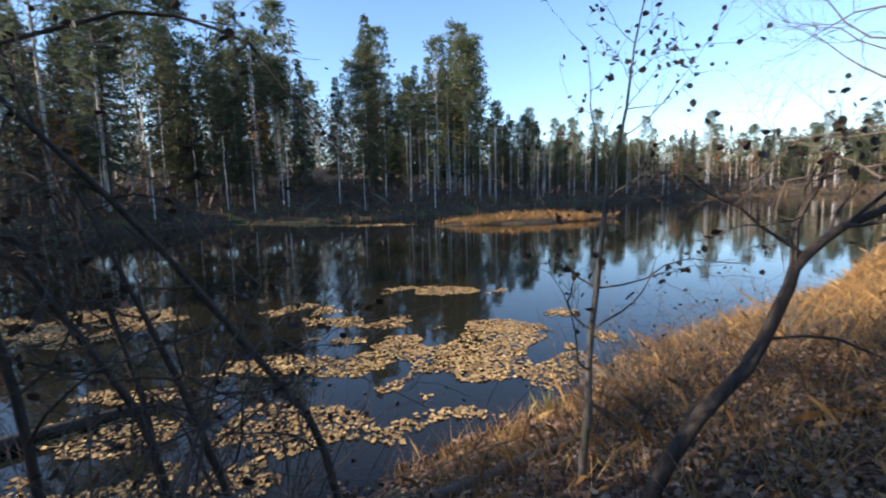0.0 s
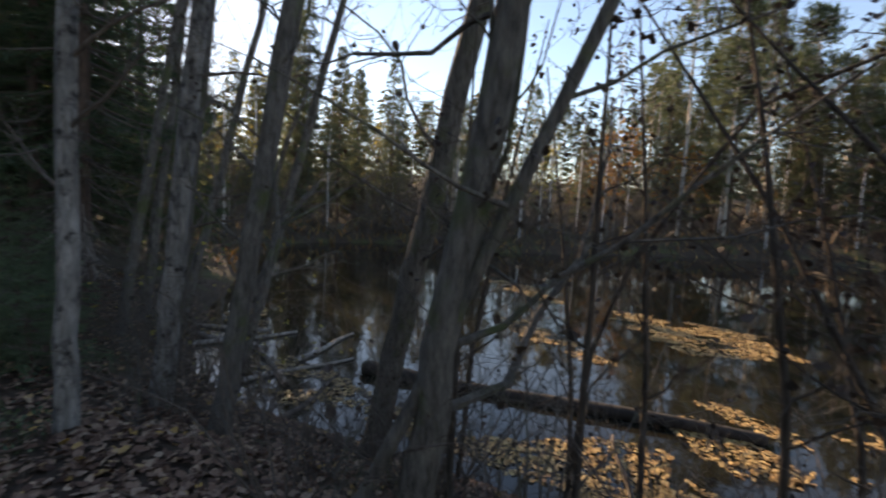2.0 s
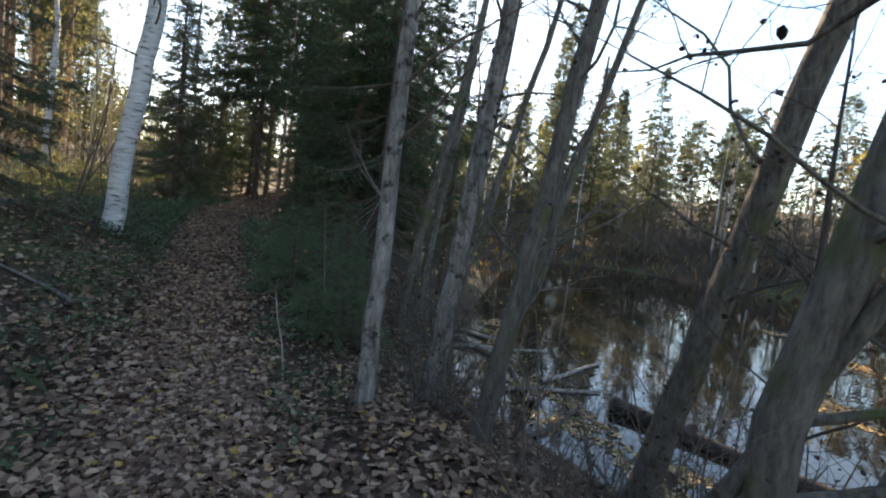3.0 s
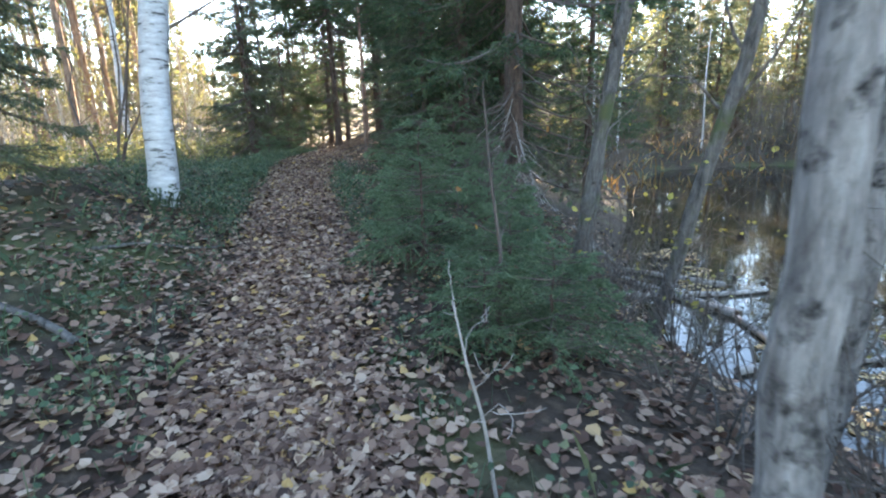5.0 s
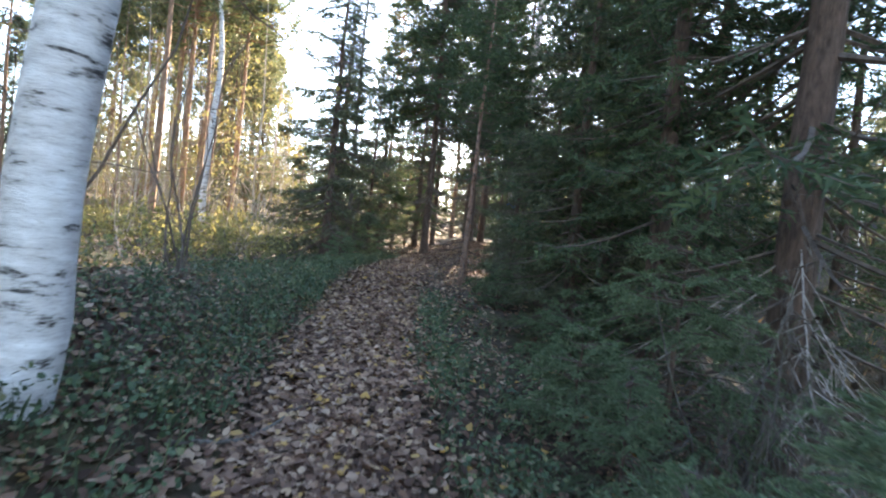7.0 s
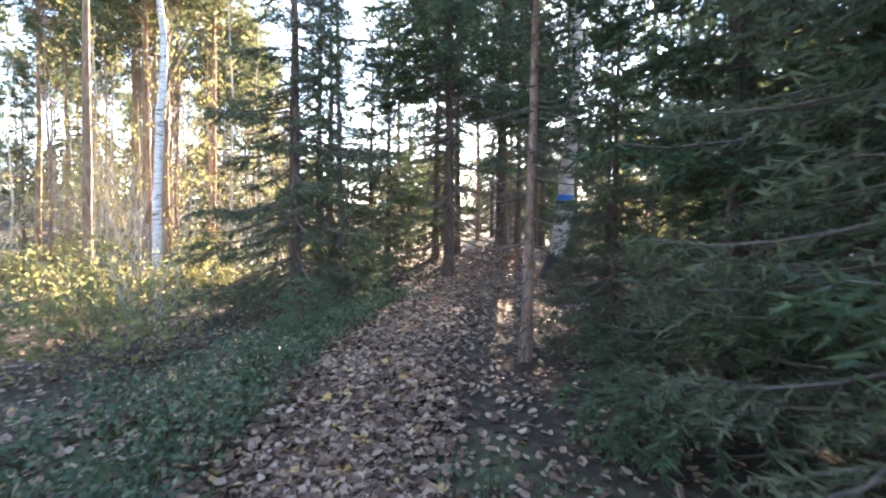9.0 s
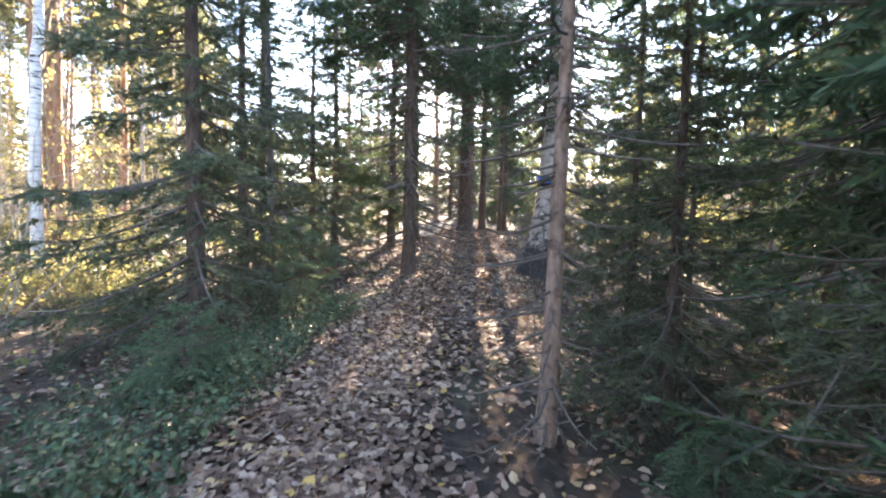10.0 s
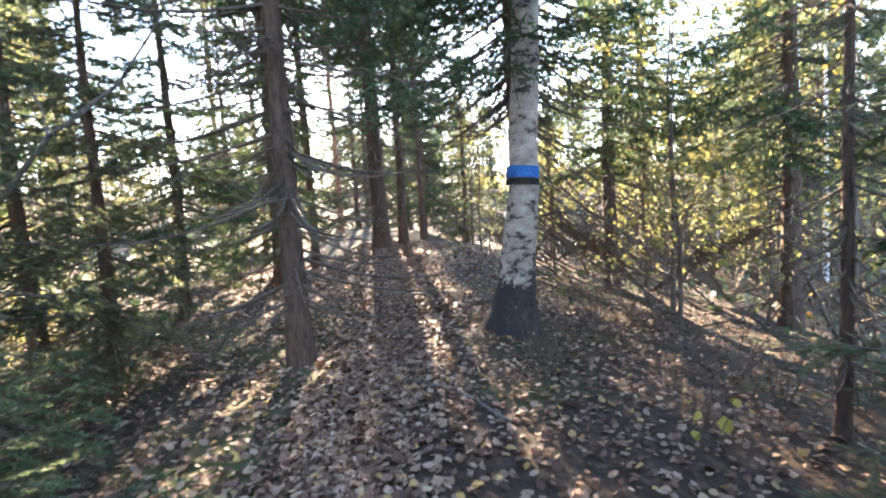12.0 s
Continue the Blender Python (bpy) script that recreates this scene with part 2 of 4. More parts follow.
# ---- the lie of the land ----
WATER = -1.1
LAKE = np.array([(4.2, -4.0), (3.9, -1.5), (3.5, 1.0), (3.0, 3.0), (3.0, 5.2), (4.0, 7.5), (6.5, 11.0), (11, 18), (17, 24), (23, 23), (25, 15.5), (32, 11.5),
                 (41, 6), (47, -4), (46, -17), (50, -30), (62, -48), (70, -75), (60, -105), (30, -110), (24, -80), (17, -45), (11.5, -29), (7.4, -17), (6.6, -12.5), (6.0, -9.1), (4.9, -6.8), (4.6, -5.4)])
ISLAND = ((32.5, -24.5), 8.5, 2.4, -98.0)


def lake_distance(x, y):
    """Metres outside the shore line; negative over the lake."""
    x, y = np.asarray(x, float), np.asarray(y, float)
    best, inside = np.full(x.shape, 1e9), np.zeros(x.shape, bool)
    for (ax, ay), (bx, by) in zip(LAKE, np.roll(LAKE, -1, 0)):
        dx, dy = bx - ax, by - ay
        t = np.clip(((x - ax) * dx + (y - ay) * dy) / (dx * dx + dy * dy), 0, 1)
        best = np.minimum(best, np.hypot(x - ax - t * dx, y - ay - t * dy))
        cross = ((ay > y) != (by > y)) & (x < (bx - ax) * (y - ay) / (by - ay + 1e-12) + ax)
        inside ^= cross
    return np.where(inside, -best, best)


def path_x(y):
    return np.interp(y, [-6, -2, 1, 3, 5.5, 8, 10.5, 12.5, 14.2, 16, 18.2, 23, 30], [0.2, 0.0, -0.35, -0.5, -0.62, -0.8, -0.85, -0.72, -0.48, 0.0, 0.85, 2.0, 2.6])


def ripple(x, y):
    return (np.sin(x * 1.7 + 0.6 * y) * np.sin(y * 1.3 - 0.4 * x + 1) * 0.5 + np.sin(x * 4.1 - y * 2.3) * 0.25 + np.sin(y * 5.3 + x * 3.1) * 0.2)


def zg(x, y):
    """Height of the ground."""
    x, y = np.asarray(x, float), np.asarray(y, float)
    d = lake_distance(x, y)
    g = np.interp(y, [-40, -8, -3, 0, 2, 3.2, 6.8, 12, 15, 18.5, 25, 28, 60, 200], [0.4, 0.2, 0.2, 0.05, -0.05, 0.0, 0.32, 0.76, 0.84, 1.0, 1.45, 1.5, 2.2, 6.0])
    off = x - path_x(y)
    left = np.clip((-off - 0.5) / 1.3, 0, 1) * np.interp(y, [-4, 1, 6, 9, 12, 30, 60], [0.1, 0.32, 0.74, 0.3, -0.1, -0.5, 0.0])
    left += np.clip((-off - 2.2) / 3.0, 0, 1) * np.interp(y, [-5, 4, 10, 20, 60], [0.2, -0.5, -0.35, -0.2, 0.0])
    right = -np.clip((off - 0.6) / 7.0, 0, 1) * np.interp(y, [-30, -4, 6, 12, 30, 60], [0.3, 0.2, 0.3, 0.9, 1.3, 0.5])
    land = g + left + right + ripple(x, y) * 0.05 * np.clip(np.abs(off) / 1.5, 0.2, 1)
    far = np.clip((x - 16) / 14, 0, 1)
    land = land * (1 - far) + far * (0.1 + np.clip(d, 0, 80) * 0.11 + ripple(x * 0.15, y * 0.15) * 0.6)
    south = np.clip((-y - 12) / 12, 0, 1) * (1 - far)
    land = land * (1 - south) + south * (-0.6 + np.clip(d, 0, 40) * 0.05)
    land = land + np.clip((np.hypot(x, y - 5) - 34) / 60, 0, 1) * 4.0 * (1 - far) * np.clip((y + 30) / 20 - x / 30, 0, 1)
    near = np.clip((y + 4) / 2, 0, 1) * np.clip((12 - y) / 3, 0, 1)
    s = np.clip(d / (3.4 - 1.2 * near), 0, 1) ** (0.8 - 0.2 * near)
    h = np.where(d > 0, WATER + 0.015 + (land - WATER) * s, WATER - np.clip(-d * 0.35, 0.0, 1.5))
    (ix, iy), a, b, turn = ISLAND
    c, sn = math.cos(radians(turn)), math.sin(radians(turn))
    u, v = ((x - ix) * c + (y - iy) * sn) / a, (-(x - ix) * sn + (y - iy) * c) / b
    return np.maximum(h, np.where(u * u + v * v < 1, WATER + 0.35 * (1 - u * u - v * v) + 0.02, -9))


def on_ground(x, y, sink=0.03):
    return float(zg(x, y)) - sink


def lines(near_lo, near_hi, step, far_lo, far_hi):
    near = np.arange(near_lo, near_hi + 1e-6, step)
    grow = np.cumsum(np.geomspace(step, 40, 70))
    return np.concatenate([(near_lo - grow[near_lo - grow > far_lo])[::-1], near, near_hi + grow[near_hi + grow < far_hi]])


gx, gy = lines(-5, 8, 0.16, -500, 500), lines(-8, 30, 0.16, -500, 500)
X, Y = np.meshgrid(gx, gy)
Z = zg(X, Y)
nx, ny = len(gx), len(gy)
i, j = np.meshgrid(np.arange(ny - 1), np.arange(nx - 1), indexing="ij")
soil = Shell()
soil.add(np.stack([X, Y, Z], -1).reshape(-1, 3), np.stack([i * nx + j, i * nx + j + 1, (i + 1) * nx + j + 1, (i + 1) * nx + j], -1).reshape(-1, 4))
tagged(new("ground", soil.mesh("ground", M_GROUND, True)), "brown forest floor of leaf litter, soil and moss", "ground", kind="structure")
lake = Shell()
lake.polys([[(0, -130, WATER), (90, -130, WATER), (90, 40, WATER), (0, 40, WATER)]])
tagged(new("water", lake.mesh("water", M_WATER)), "still dark lake water mirroring sky and trees", "water", kind="structure")


# ---- kinds of trees ----
def spruce_shells(height, crown_from, radius, rng, whorls, per_whorl, twig_step, n_needles, needle, width, trunk_r, droop=0.35, lean=(0, 0), bare=0.0, tips=0.16):
    trunk, limbs, crown, dead_limbs = Shell(), Shell(), Shell(), []
    k = max(8, int(height * 1.5))
    zz = np.linspace(-0.25, height, k)
    wob = np.cumsum(rng.normal(size=(k, 2)) * 0.012, 0)
    spine = np.stack([wob[:, 0] + lean[0] * zz, wob[:, 1] + lean[1] * zz, zz], 1)
    rr = trunk_r * (1 - 0.92 * np.clip(zz / height, 0, 1)) * (1 + 0.45 * np.exp(-np.clip(zz, 0, 9) / 0.22))
    trunk.tube(spine, rr, 10)
    p0s, p1s = [], []
    levels = np.linspace(bare if bare else crown_from, height * 0.985, whorls)
    for z in levels:
        f = np.clip((z - crown_from) / (height - crown_from), 0, 1)
        for q in range(per_whorl):
            a = rng.random() * 2 * math.pi
            zb = z + rng.normal() * min(0.10, 0.015 * height)
            length = radius * ((1 - f) ** 0.75) * (0.55 + 0.6 * rng.random()) + 0.06
            dead = zb < crown_from
            if dead:
                length *= 0.35 + 0.5 * rng.random()
            c0 = np.array([np.interp(zb, zz, spine[:, 0]), np.interp(zb, zz, spine[:, 1]), zb])
            out = np.array([math.cos(a), math.sin(a), 0])
            s = np.linspace(0, 1, 6)
            drop = droop * (1 - 0.9 * f)
            z_curve = (-drop * s + 0.45 * drop * s ** 3 + 0.25 * f * s) * length
            side = np.array([-out[1], out[0], 0]) * (rng.normal() * 0.12 * length)
            pts = c0 + out * (s * length)[:, None] + np.array((0, 0, 1.0)) * z_curve[:, None] + side * (s ** 2)[:, None]
            br = min(0.006 + 0.009 * length, trunk_r * 0.2 + 0.001)
            if dead:
                limb = Shell()
                limb.tube(pts, br * (1 - 0.8 * s), 4)
                dead_limbs.append(limb)
                for _ in range(3):
                    u = rng.random() * 0.7 + 0.2
                    q0 = pts[int(u * 5)]
                    q1 = q0 + (out * 0.5 + rng.normal(size=3) * 0.6) * length * 0.25
                    limb.tube([q0, q1], [br * 0.5, br * 0.15], 3)
                continue
            limbs.tube(pts, br * (1 - 0.8 * s), 4)
            m = max(2, int(length / twig_step))
            u = np.sort(rng.random(m)) * 0.85 + 0.15
            for uu in u:
                q0 = np.array([np.interp(uu, s, pts[:, c]) for c in range(3)])
                tl = (tips + 0.30 * length * (1 - uu) ** 0.6) * (0.6 + 0.6 * rng.random())
                sg = 1 if rng.random() < 0.5 else -1
                d = out * 0.65 + np.array([-out[1], out[0], 0]) * sg * 0.75 + np.array([0, 0, -0.30 - 0.3 * rng.random() * (1 - f)])
                p0s.append(q0)
                p1s.append(q0 + d * tl)
            p0s.append(pts[-2])
            p1s.append(pts[-1] + (pts[-1] - pts[-2]) * 0.4)
    if p0s:
        q0, q1 = np.array(p0s), np.array(p1s)
        w = unit(np.cross(q1 - q0, rng.normal(size=q0.shape))) * width * 0.35
        limbs.polys(np.stack([q0 - w, q0 + w, q1], 1))
        crown = limbs
        crown.wood = len(crown.f)
        crown.polys(needles(p0s, p1s, n_needles, needle, width, rng))
    return trunk, dead_limbs, crown


def spruce(m, label, shells, needle_mat, group="", bark=None):
    ob = thing("spruce", label, "tree", m, group)
    part("trunk", shells[0], bark or M_SPRUCE_BARK, ob, smooth=True)
    for limb in shells[1]:
        part("branch", limb, M_TWIG, ob)
    if shells[2].v:
        part("crown", shells[2], (needle_mat, M_TWIG), ob)
    return ob


def pine_shells(height, rng, crown_part=0.4, trunk_r=0.14, clumps=34, per=22, blade=0.34, lean=0.0):
    trunk, limbs, tufts = Shell(), Shell(), []
    zz = np.linspace(-0.3, height, 9)
    spine = np.stack([lean * zz + np.cumsum(rng.normal(size=9) * 0.04), np.cumsum(rng.normal(size=9) * 0.04), zz], 1)
    trunk.tube(spine, trunk_r * (1 - 0.8 * np.clip(zz / height, 0, 1)), 7)
    c_from = height * (1 - crown_part)
    for _ in range(clumps):
        f = rng.random() ** 0.8
        z = c_from + f * (height - c_from)
        a = rng.random() * 2 * math.pi
        ln = (0.5 + 1.5 * (1 - f) ** 0.6 * (0.4 + 0.6 * min(1, f * 4 + 0.3))) * (0.5 + 0.7 * rng.random())
        base = np.array([np.interp(z, zz, spine[:, 0]), np.interp(z, zz, spine[:, 1]), z])
        tip = base + np.array([math.cos(a) * ln, math.sin(a) * ln, ln * (0.1 + 0.35 * f)])
        mid = (base + tip) / 2 + np.array([0, 0, -0.08])
        limbs.tube([base, mid, tip], [0.03, 0.02, 0.006], 3)
        p0 = tip + rng.normal(size=(6, 3)) * np.array([0.32, 0.32, 0.15]) * (0.5 + ln * 0.3)
        p1 = p0 + rng.normal(size=(6, 3)) * 0.12 + (0, 0, 0.12)
        tufts.append(needles(p0, p1, per // 6, blade, blade * 0.2, rng, 1.2))
    for _ in range(7):
        z = height * (0.25 + 0.4 * rng.random())
        a = rng.random() * 6.28
        base = np.array([np.interp(z, zz, spine[:, 0]), np.interp(z, zz, spine[:, 1]), z])
        limbs.tube([base, base + np.array([math.cos(a), math.sin(a), -0.15]) * (0.4 + 0.6 * rng.random())], [0.018, 0.006], 3)
    limbs.wood = len(limbs.f)
    limbs.polys(np.concatenate(tufts))
    return trunk, limbs


def pine(m, label, shells, bark, group=""):
    ob = thing("pine", label, "tree", m, group)
    part("trunk", shells[0], bark, ob, smooth=True)
    part("crown", shells[1], (M_PINE, bark), ob)
    return ob


def crook(start, d, length, r, rng, kink, rise):
    n = 6
    p, d = np.array(start, float), unit(np.array(d, float))
    pts = [p]
    for _ in range(n):
        d = unit(d + rng.normal(size=3) * kink + (0, 0, rise))
        p = p + d * length / n
        pts.append(p)
    return pts, np.maximum(r * (1 - 0.75 * np.linspace(0, 1, n + 1)), 0.0014)


def offshoot(pts, rad, rng):
    i = rng.integers(2, 7)
    d = unit(pts[i] - pts[i - 1]) * 0.6 + unit(rng.normal(size=3)) * 0.8
    return pts[i], d, 0.35 + 0.3 * rng.random(), max(rad[i] * 0.6, 0.002)


def hold_leaves(pts, leaves, rng):
    for i in (3, 5, 6):
        if rng.random() < leaves[1]:
            leaves[0].append(pts[i] + rng.normal(size=3) * 0.02)


def grow(shell, start, d, length, r, rng, depth, leaves, kink=0.22, rise=0.06, kids=4, sides=5):
    """A crooked limb with smaller limbs on it."""
    pts, rad = crook(start, d, length, r, rng, kink, rise)
    shell.tube(pts, rad, sides)
    if depth > 0:
        for q in range(kids):
            p, dd, share, rr = offshoot(pts, rad, rng)
            grow(shell, p, dd, length * share, rr, rng, depth - 1, leaves, kink, rise, kids, max(3, sides - 1))
    elif leaves is not None:
        hold_leaves(pts, leaves, rng)


def limb_parts(ob, bark, start, d, length, r, rng, depth, leaves, kids=4):
    """The same limb as a part of ob, with each twig a part of the limb."""
    pts, rad = crook(start, d, length, r, rng, 0.22, 0.06)
    wood = Shell()
    wood.tube(pts, rad, 6)
    limb = part("branch", wood, bark, ob)
    if depth > 0:
        for q in range(kids):
            p, dd, share, rr = offshoot(pts, rad, rng)
            twig = Shell()
            grow(twig, p, dd, length * share, rr, rng, depth - 1, leaves, 0.22, 0.06, kids, 4)
            part("twig", twig, bark, limb)
    elif leaves is not None:
        hold_leaves(pts, leaves, rng)


def limb_tree(name, label, category, m, spine, radii, rng, bark, limb_from=0.4, n_limbs=9, limb_len=1.4, leaf=None, leaf_mat=None, leaf_size=0.05, depth=2, group="", limbs_at=(), kids=4, split=True):
    """A tree or sapling with a given stem and crooked limbs; leaf: share of twigs that still hold leaves."""
    ob = thing(name, label, category, m, group)
    trunk, limbs, held = Shell(), Shell(), []
    t = np.linspace(0, 1, len(spine))
    tt = np.linspace(0, 1, 18)
    fine = np.stack([np.interp(tt, t, np.array(spine)[:, c]) for c in range(3)], 1)
    fine[1:-1] += rng.normal(size=(16, 3)) * min(radii[2], 0.08) * 0.12
    rr = np.interp(tt, np.linspace(0, 1, len(radii)), radii)
    trunk.tube(fine, rr, 9)
    part("trunk", trunk, bark, ob, smooth=True)
    hold = (held, leaf) if leaf else None
    wood = bark if bark not in (M_BIRCH, M_OLDBIRCH, M_SCABBY) else M_TWIG
    starts = []
    for q in range(n_limbs):
        u = limb_from + (1 - limb_from) * (q + rng.random()) / n_limbs
        i = min(16, int(u * 17))
        d = unit(rng.normal(size=3) * (1, 1, 0.3)) * 0.9 + unit(fine[i + 1] - fine[i]) * 0.5
        starts.append((fine[i], d, limb_len * (1.1 - 0.6 * u) * (0.6 + 0.6 * rng.random()), min(rr[i] * 0.4, 0.016)))
    starts += [(fine[min(17, int(u * 17))], d, ln, r) for u, d, ln, r in limbs_at]
    for start, d, ln, r in starts:
        if split:
            limb_parts(ob, wood, start, d, ln, r, rng, depth, hold, kids)
        else:
            grow(limbs, start, d, ln, r, rng, depth, hold, kids=kids)
    if limbs.v:
        part("crown", limbs, wood, ob)
    if held:
        lv = Shell()
        add_leaves(lv, np.array(held), leaf_size, rng, 1.5)
        part("foliage", lv, leaf_mat or M_DULL, ob)
    return ob


def shrub(m, label, rng, stems, height, bark, leaf=None, leaf_mat=None, group="", spread=0.35, depth=1, kids=4, leaf_size=0.04, name="shrub"):
    ob = thing(name, label, "shrub", m, group)
    held = []
    for _ in range(stems):
        wood = Shell()
        a = rng.random() * 6.28
        d = np.array([math.cos(a) * spread, math.sin(a) * spread, 1.0])
        grow(wood, (math.cos(a) * 0.06, math.sin(a) * 0.06, -0.04), d, height * (0.6 + 0.5 * rng.random()), 0.004 + 0.004 * height, rng, depth, (held, leaf) if leaf else None, 0.14, 0.03, kids, 4)
        part("stem", wood, bark, ob)
    if held:
        lv = Shell()
        add_leaves(lv, np.array(held), leaf_size, rng, 1.5)
        part("foliage", lv, leaf_mat, ob)
    return ob


def ground_pose(x, y, rz=0.0, size=1.0, sink=0.03):
    return pose(x, y, on_ground(x, y, sink), 0, 0, rz)


def scaled_copy(ob, x, y, rz, size, sink=0.05):
    c = copy_thing(ob, ground_pose(x, y, rz, 1, sink))
    c.scale = (size, size, size)
    return c


def rand(seed):
    return np.random.default_rng(seed)


# ---- alders and saplings on the lake bank ----
def alder(x, y, lean, height, r, seed, label, bark=M_ALDER, **more):
    spine = [(lean[0] * h, lean[1] * h, h) for h in (-0.3, 0.5, 1.5, 3.0, 5.0, height)]
    rr = [r * 1.1, r * 0.92, r * 0.84, r * 0.76, r * 0.6, r * 0.2]
    return limb_tree("alder", label, "tree", ground_pose(x, y, 0, 1, 0.05), spine, rr, rand(seed), bark, 0.42, 9, 1.7, 0.12, M_DULL, 0.04, 2, "alders on the bank", **more)


alder(0.90, 1.50, (0.016, 0.012), 8.0, 0.078, 11, "grey trunk with dark scabs and pale lichen beside the path", M_SCABBY)
alder(1.68, 2.1, (0.069, -0.04), 8.5, 0.10, 12, "grey scabby alder leaning slightly over the bank", M_SCABBY)
alder(1.86, 2.45, (0.09, -0.02), 8.0, 0.055, 13, "thin grey alder stem behind a thicker one")
alder(1.80, 1.22, (0.135, -0.02), 8.5, 0.09, 14, "grey alder leaning towards the lake", limbs_at=((0.34, (0.75, 0.1, 1.0), 2.4, 0.035),))
alder(2.05, 1.7, (0.14, -0.05), 8.0, 0.05, 15, "thin alder stem leaning towards the lake")
alder(2.66, 0.45, (0.01, -0.24), 9.0, 0.11, 16, "mossy grey alder leaning along the lake shore")
alder(1.71, -0.88, (0.036, -0.145), 9.0, 0.092, 17, "thick dark alder leaning over the bank, patched with moss", limbs_at=((0.26, (0.9, -0.5, 0.35), 2.4, 0.028), (0.3, (0.9, -0.9, 0.25), 2.0, 0.02)))
alder(1.53, -0.67, (0.194, -0.374), 7.0, 0.038, 18, "slender alder stem slanting out over the lake")
alder(2.9, 3.3, (0.22, -0.1), 7.0, 0.075, 19, "alder slanting out over the water's edge")
alder(2.6, 4.4, (0.2, -0.1), 7.0, 0.07, 20, "alder slanting out over the water's edge")
alder(2.3, 5.4, (0.14, -0.06), 8.0, 0.08, 21, "grey alder leaning towards the lake")
alder(2.9, 6.3, (0.1, -0.04), 8.0, 0.09, 22, "grey alder leaning towards the lake")

# the crooked tree and the leafy sapling at the start
limb_tree("crooked_tree", "bare crooked grey tree leaning over golden grass", "tree", pose(2.14, -5.05, 0),
          [(0.03, 0.1, -0.45), (0, 0, -0.1), (-0.06, -0.29, 0.32), (-0.15, -0.59, 0.63), (-0.18, -0.77, 0.98), (-0.19, -0.85, 1.17), (-0.26, -1.06, 1.32), (-0.39, -1.42, 1.5), (-0.6, -2.0, 1.75)],
          [0.052, 0.046, 0.042, 0.038, 0.034, 0.031, 0.026, 0.021, 0.008], rand(31), M_DARKTWIG, 0.7, 5, 1.0, 0.5, M_DULL, 0.045, 2,
          limbs_at=((0.62, (-0.02, -0.1, 1), 0.75, 0.024), (0.66, (0.3, 0.85, 0.55), 1.0, 0.012), (0.78, (-0.3, -1, 0.8), 1.1, 0.012), (0.45, (-0.5, -0.9, 0.1), 1.2, 0.01)))
limb_tree("sapling", "slender grey sapling with a few dark withered leaves", "tree", pose(2.67, -5.0, 0),
          [(0, 0, -0.7), (0, 0, -0.42), (0.03, -0.08, 0.08), (0.08, -0.13, 0.56), (0.11, -0.22, 1.08), (0.14, -0.31, 1.62), (0.14, -0.44, 1.97), (0.16, -0.5, 2.34), (0.17, -0.62, 2.82), (0.19, -0.7, 3.3)],
          [0.033, 0.03, 0.026, 0.022, 0.018, 0.015, 0.011, 0.008, 0.005, 0.003], rand(32), M_ALDER, 0.3, 20, 1.0, 0.95, M_DULL, 0.045, 1, kids=6)
for k, (x, y, h, dx, dy) in enumerate(((2.35, -3.5, 2.9, 0.0, 1.7), (2.55, -2.8, 3.2, 0.2, 1.5), (2.3, -3.0, 1.9, 0.1, 0.5), (2.5, -2.3, 3.4, 0.1, 0.5), (2.9, -1.6, 3.6, 0.3, 0.4), (2.2, -1.5, 3.0, 0.2, 0.1), (3.2, -2.6, 3.4, 0.2, 0.7), (2.0, -0.9, 2.8, 0.4, 0.3), (3.0, -0.2, 3.6, 0.4, -0.3), (3.3, -1.0, 3.4, 0.3, 0.6))):
    limb_tree("sapling", "thin dark leaning sapling with withered leaves on the bank", "tree", ground_pose(x, y),
              [(0, 0, -0.1), (dx * 0.12, dy * 0.12, h * 0.3), (dx * 0.45, dy * 0.45, h * 0.6), (dx, dy, h)], [0.022, 0.018, 0.013, 0.004],
              rand(40 + k), M_DARKTWIG, 0.3, 10, 1.0, 0.45, M_DULL, 0.035, 2, kids=3, group="saplings on the bank")
limb_tree("sapling", "dark sapling arching over the bank with withered leaves", "tree", ground_pose(2.7, -1.2),
          [(0, 0, -0.1), (0.1, -0.1, 1.4), (0.35, -0.7, 2.5), (0.43, -1.5, 2.85), (0.29, -1.94, 2.7), (0.18, -2.1, 2.45), (0.08, -2.28, 2.22), (0.01, -2.4, 2.05)],
          [0.018, 0.015, 0.012, 0.009, 0.007, 0.006, 0.004, 0.002], rand(51), M_DARKTWIG, 0.35, 12, 0.7, 0.6, M_DULL, 0.035, 1, kids=3)
limb_tree("bare_birch", "bare birch with a haze of fine hanging twigs", "tree", ground_pose(2.55, -8.8), [(0, 0, -0.2), (0.02, 0, 1.5), (0.0, 0.05, 3), (0.0, 0.1, 4.5), (0.1, 0.1, 7)], [0.07, 0.06, 0.05, 0.035, 0.01],
          rand(52), M_TWIG, 0.45, 12, 2.3, None, None, 0.05, 2, kids=5,
          limbs_at=[(0.26 + 0.05 * k, (0.95 - 0.1 * (k % 3), 0.15 + 0.2 * (k % 2), 0.25 - 0.1 * (k % 4)), 2.3 - 0.15 * k, 0.013) for k in range(7)])

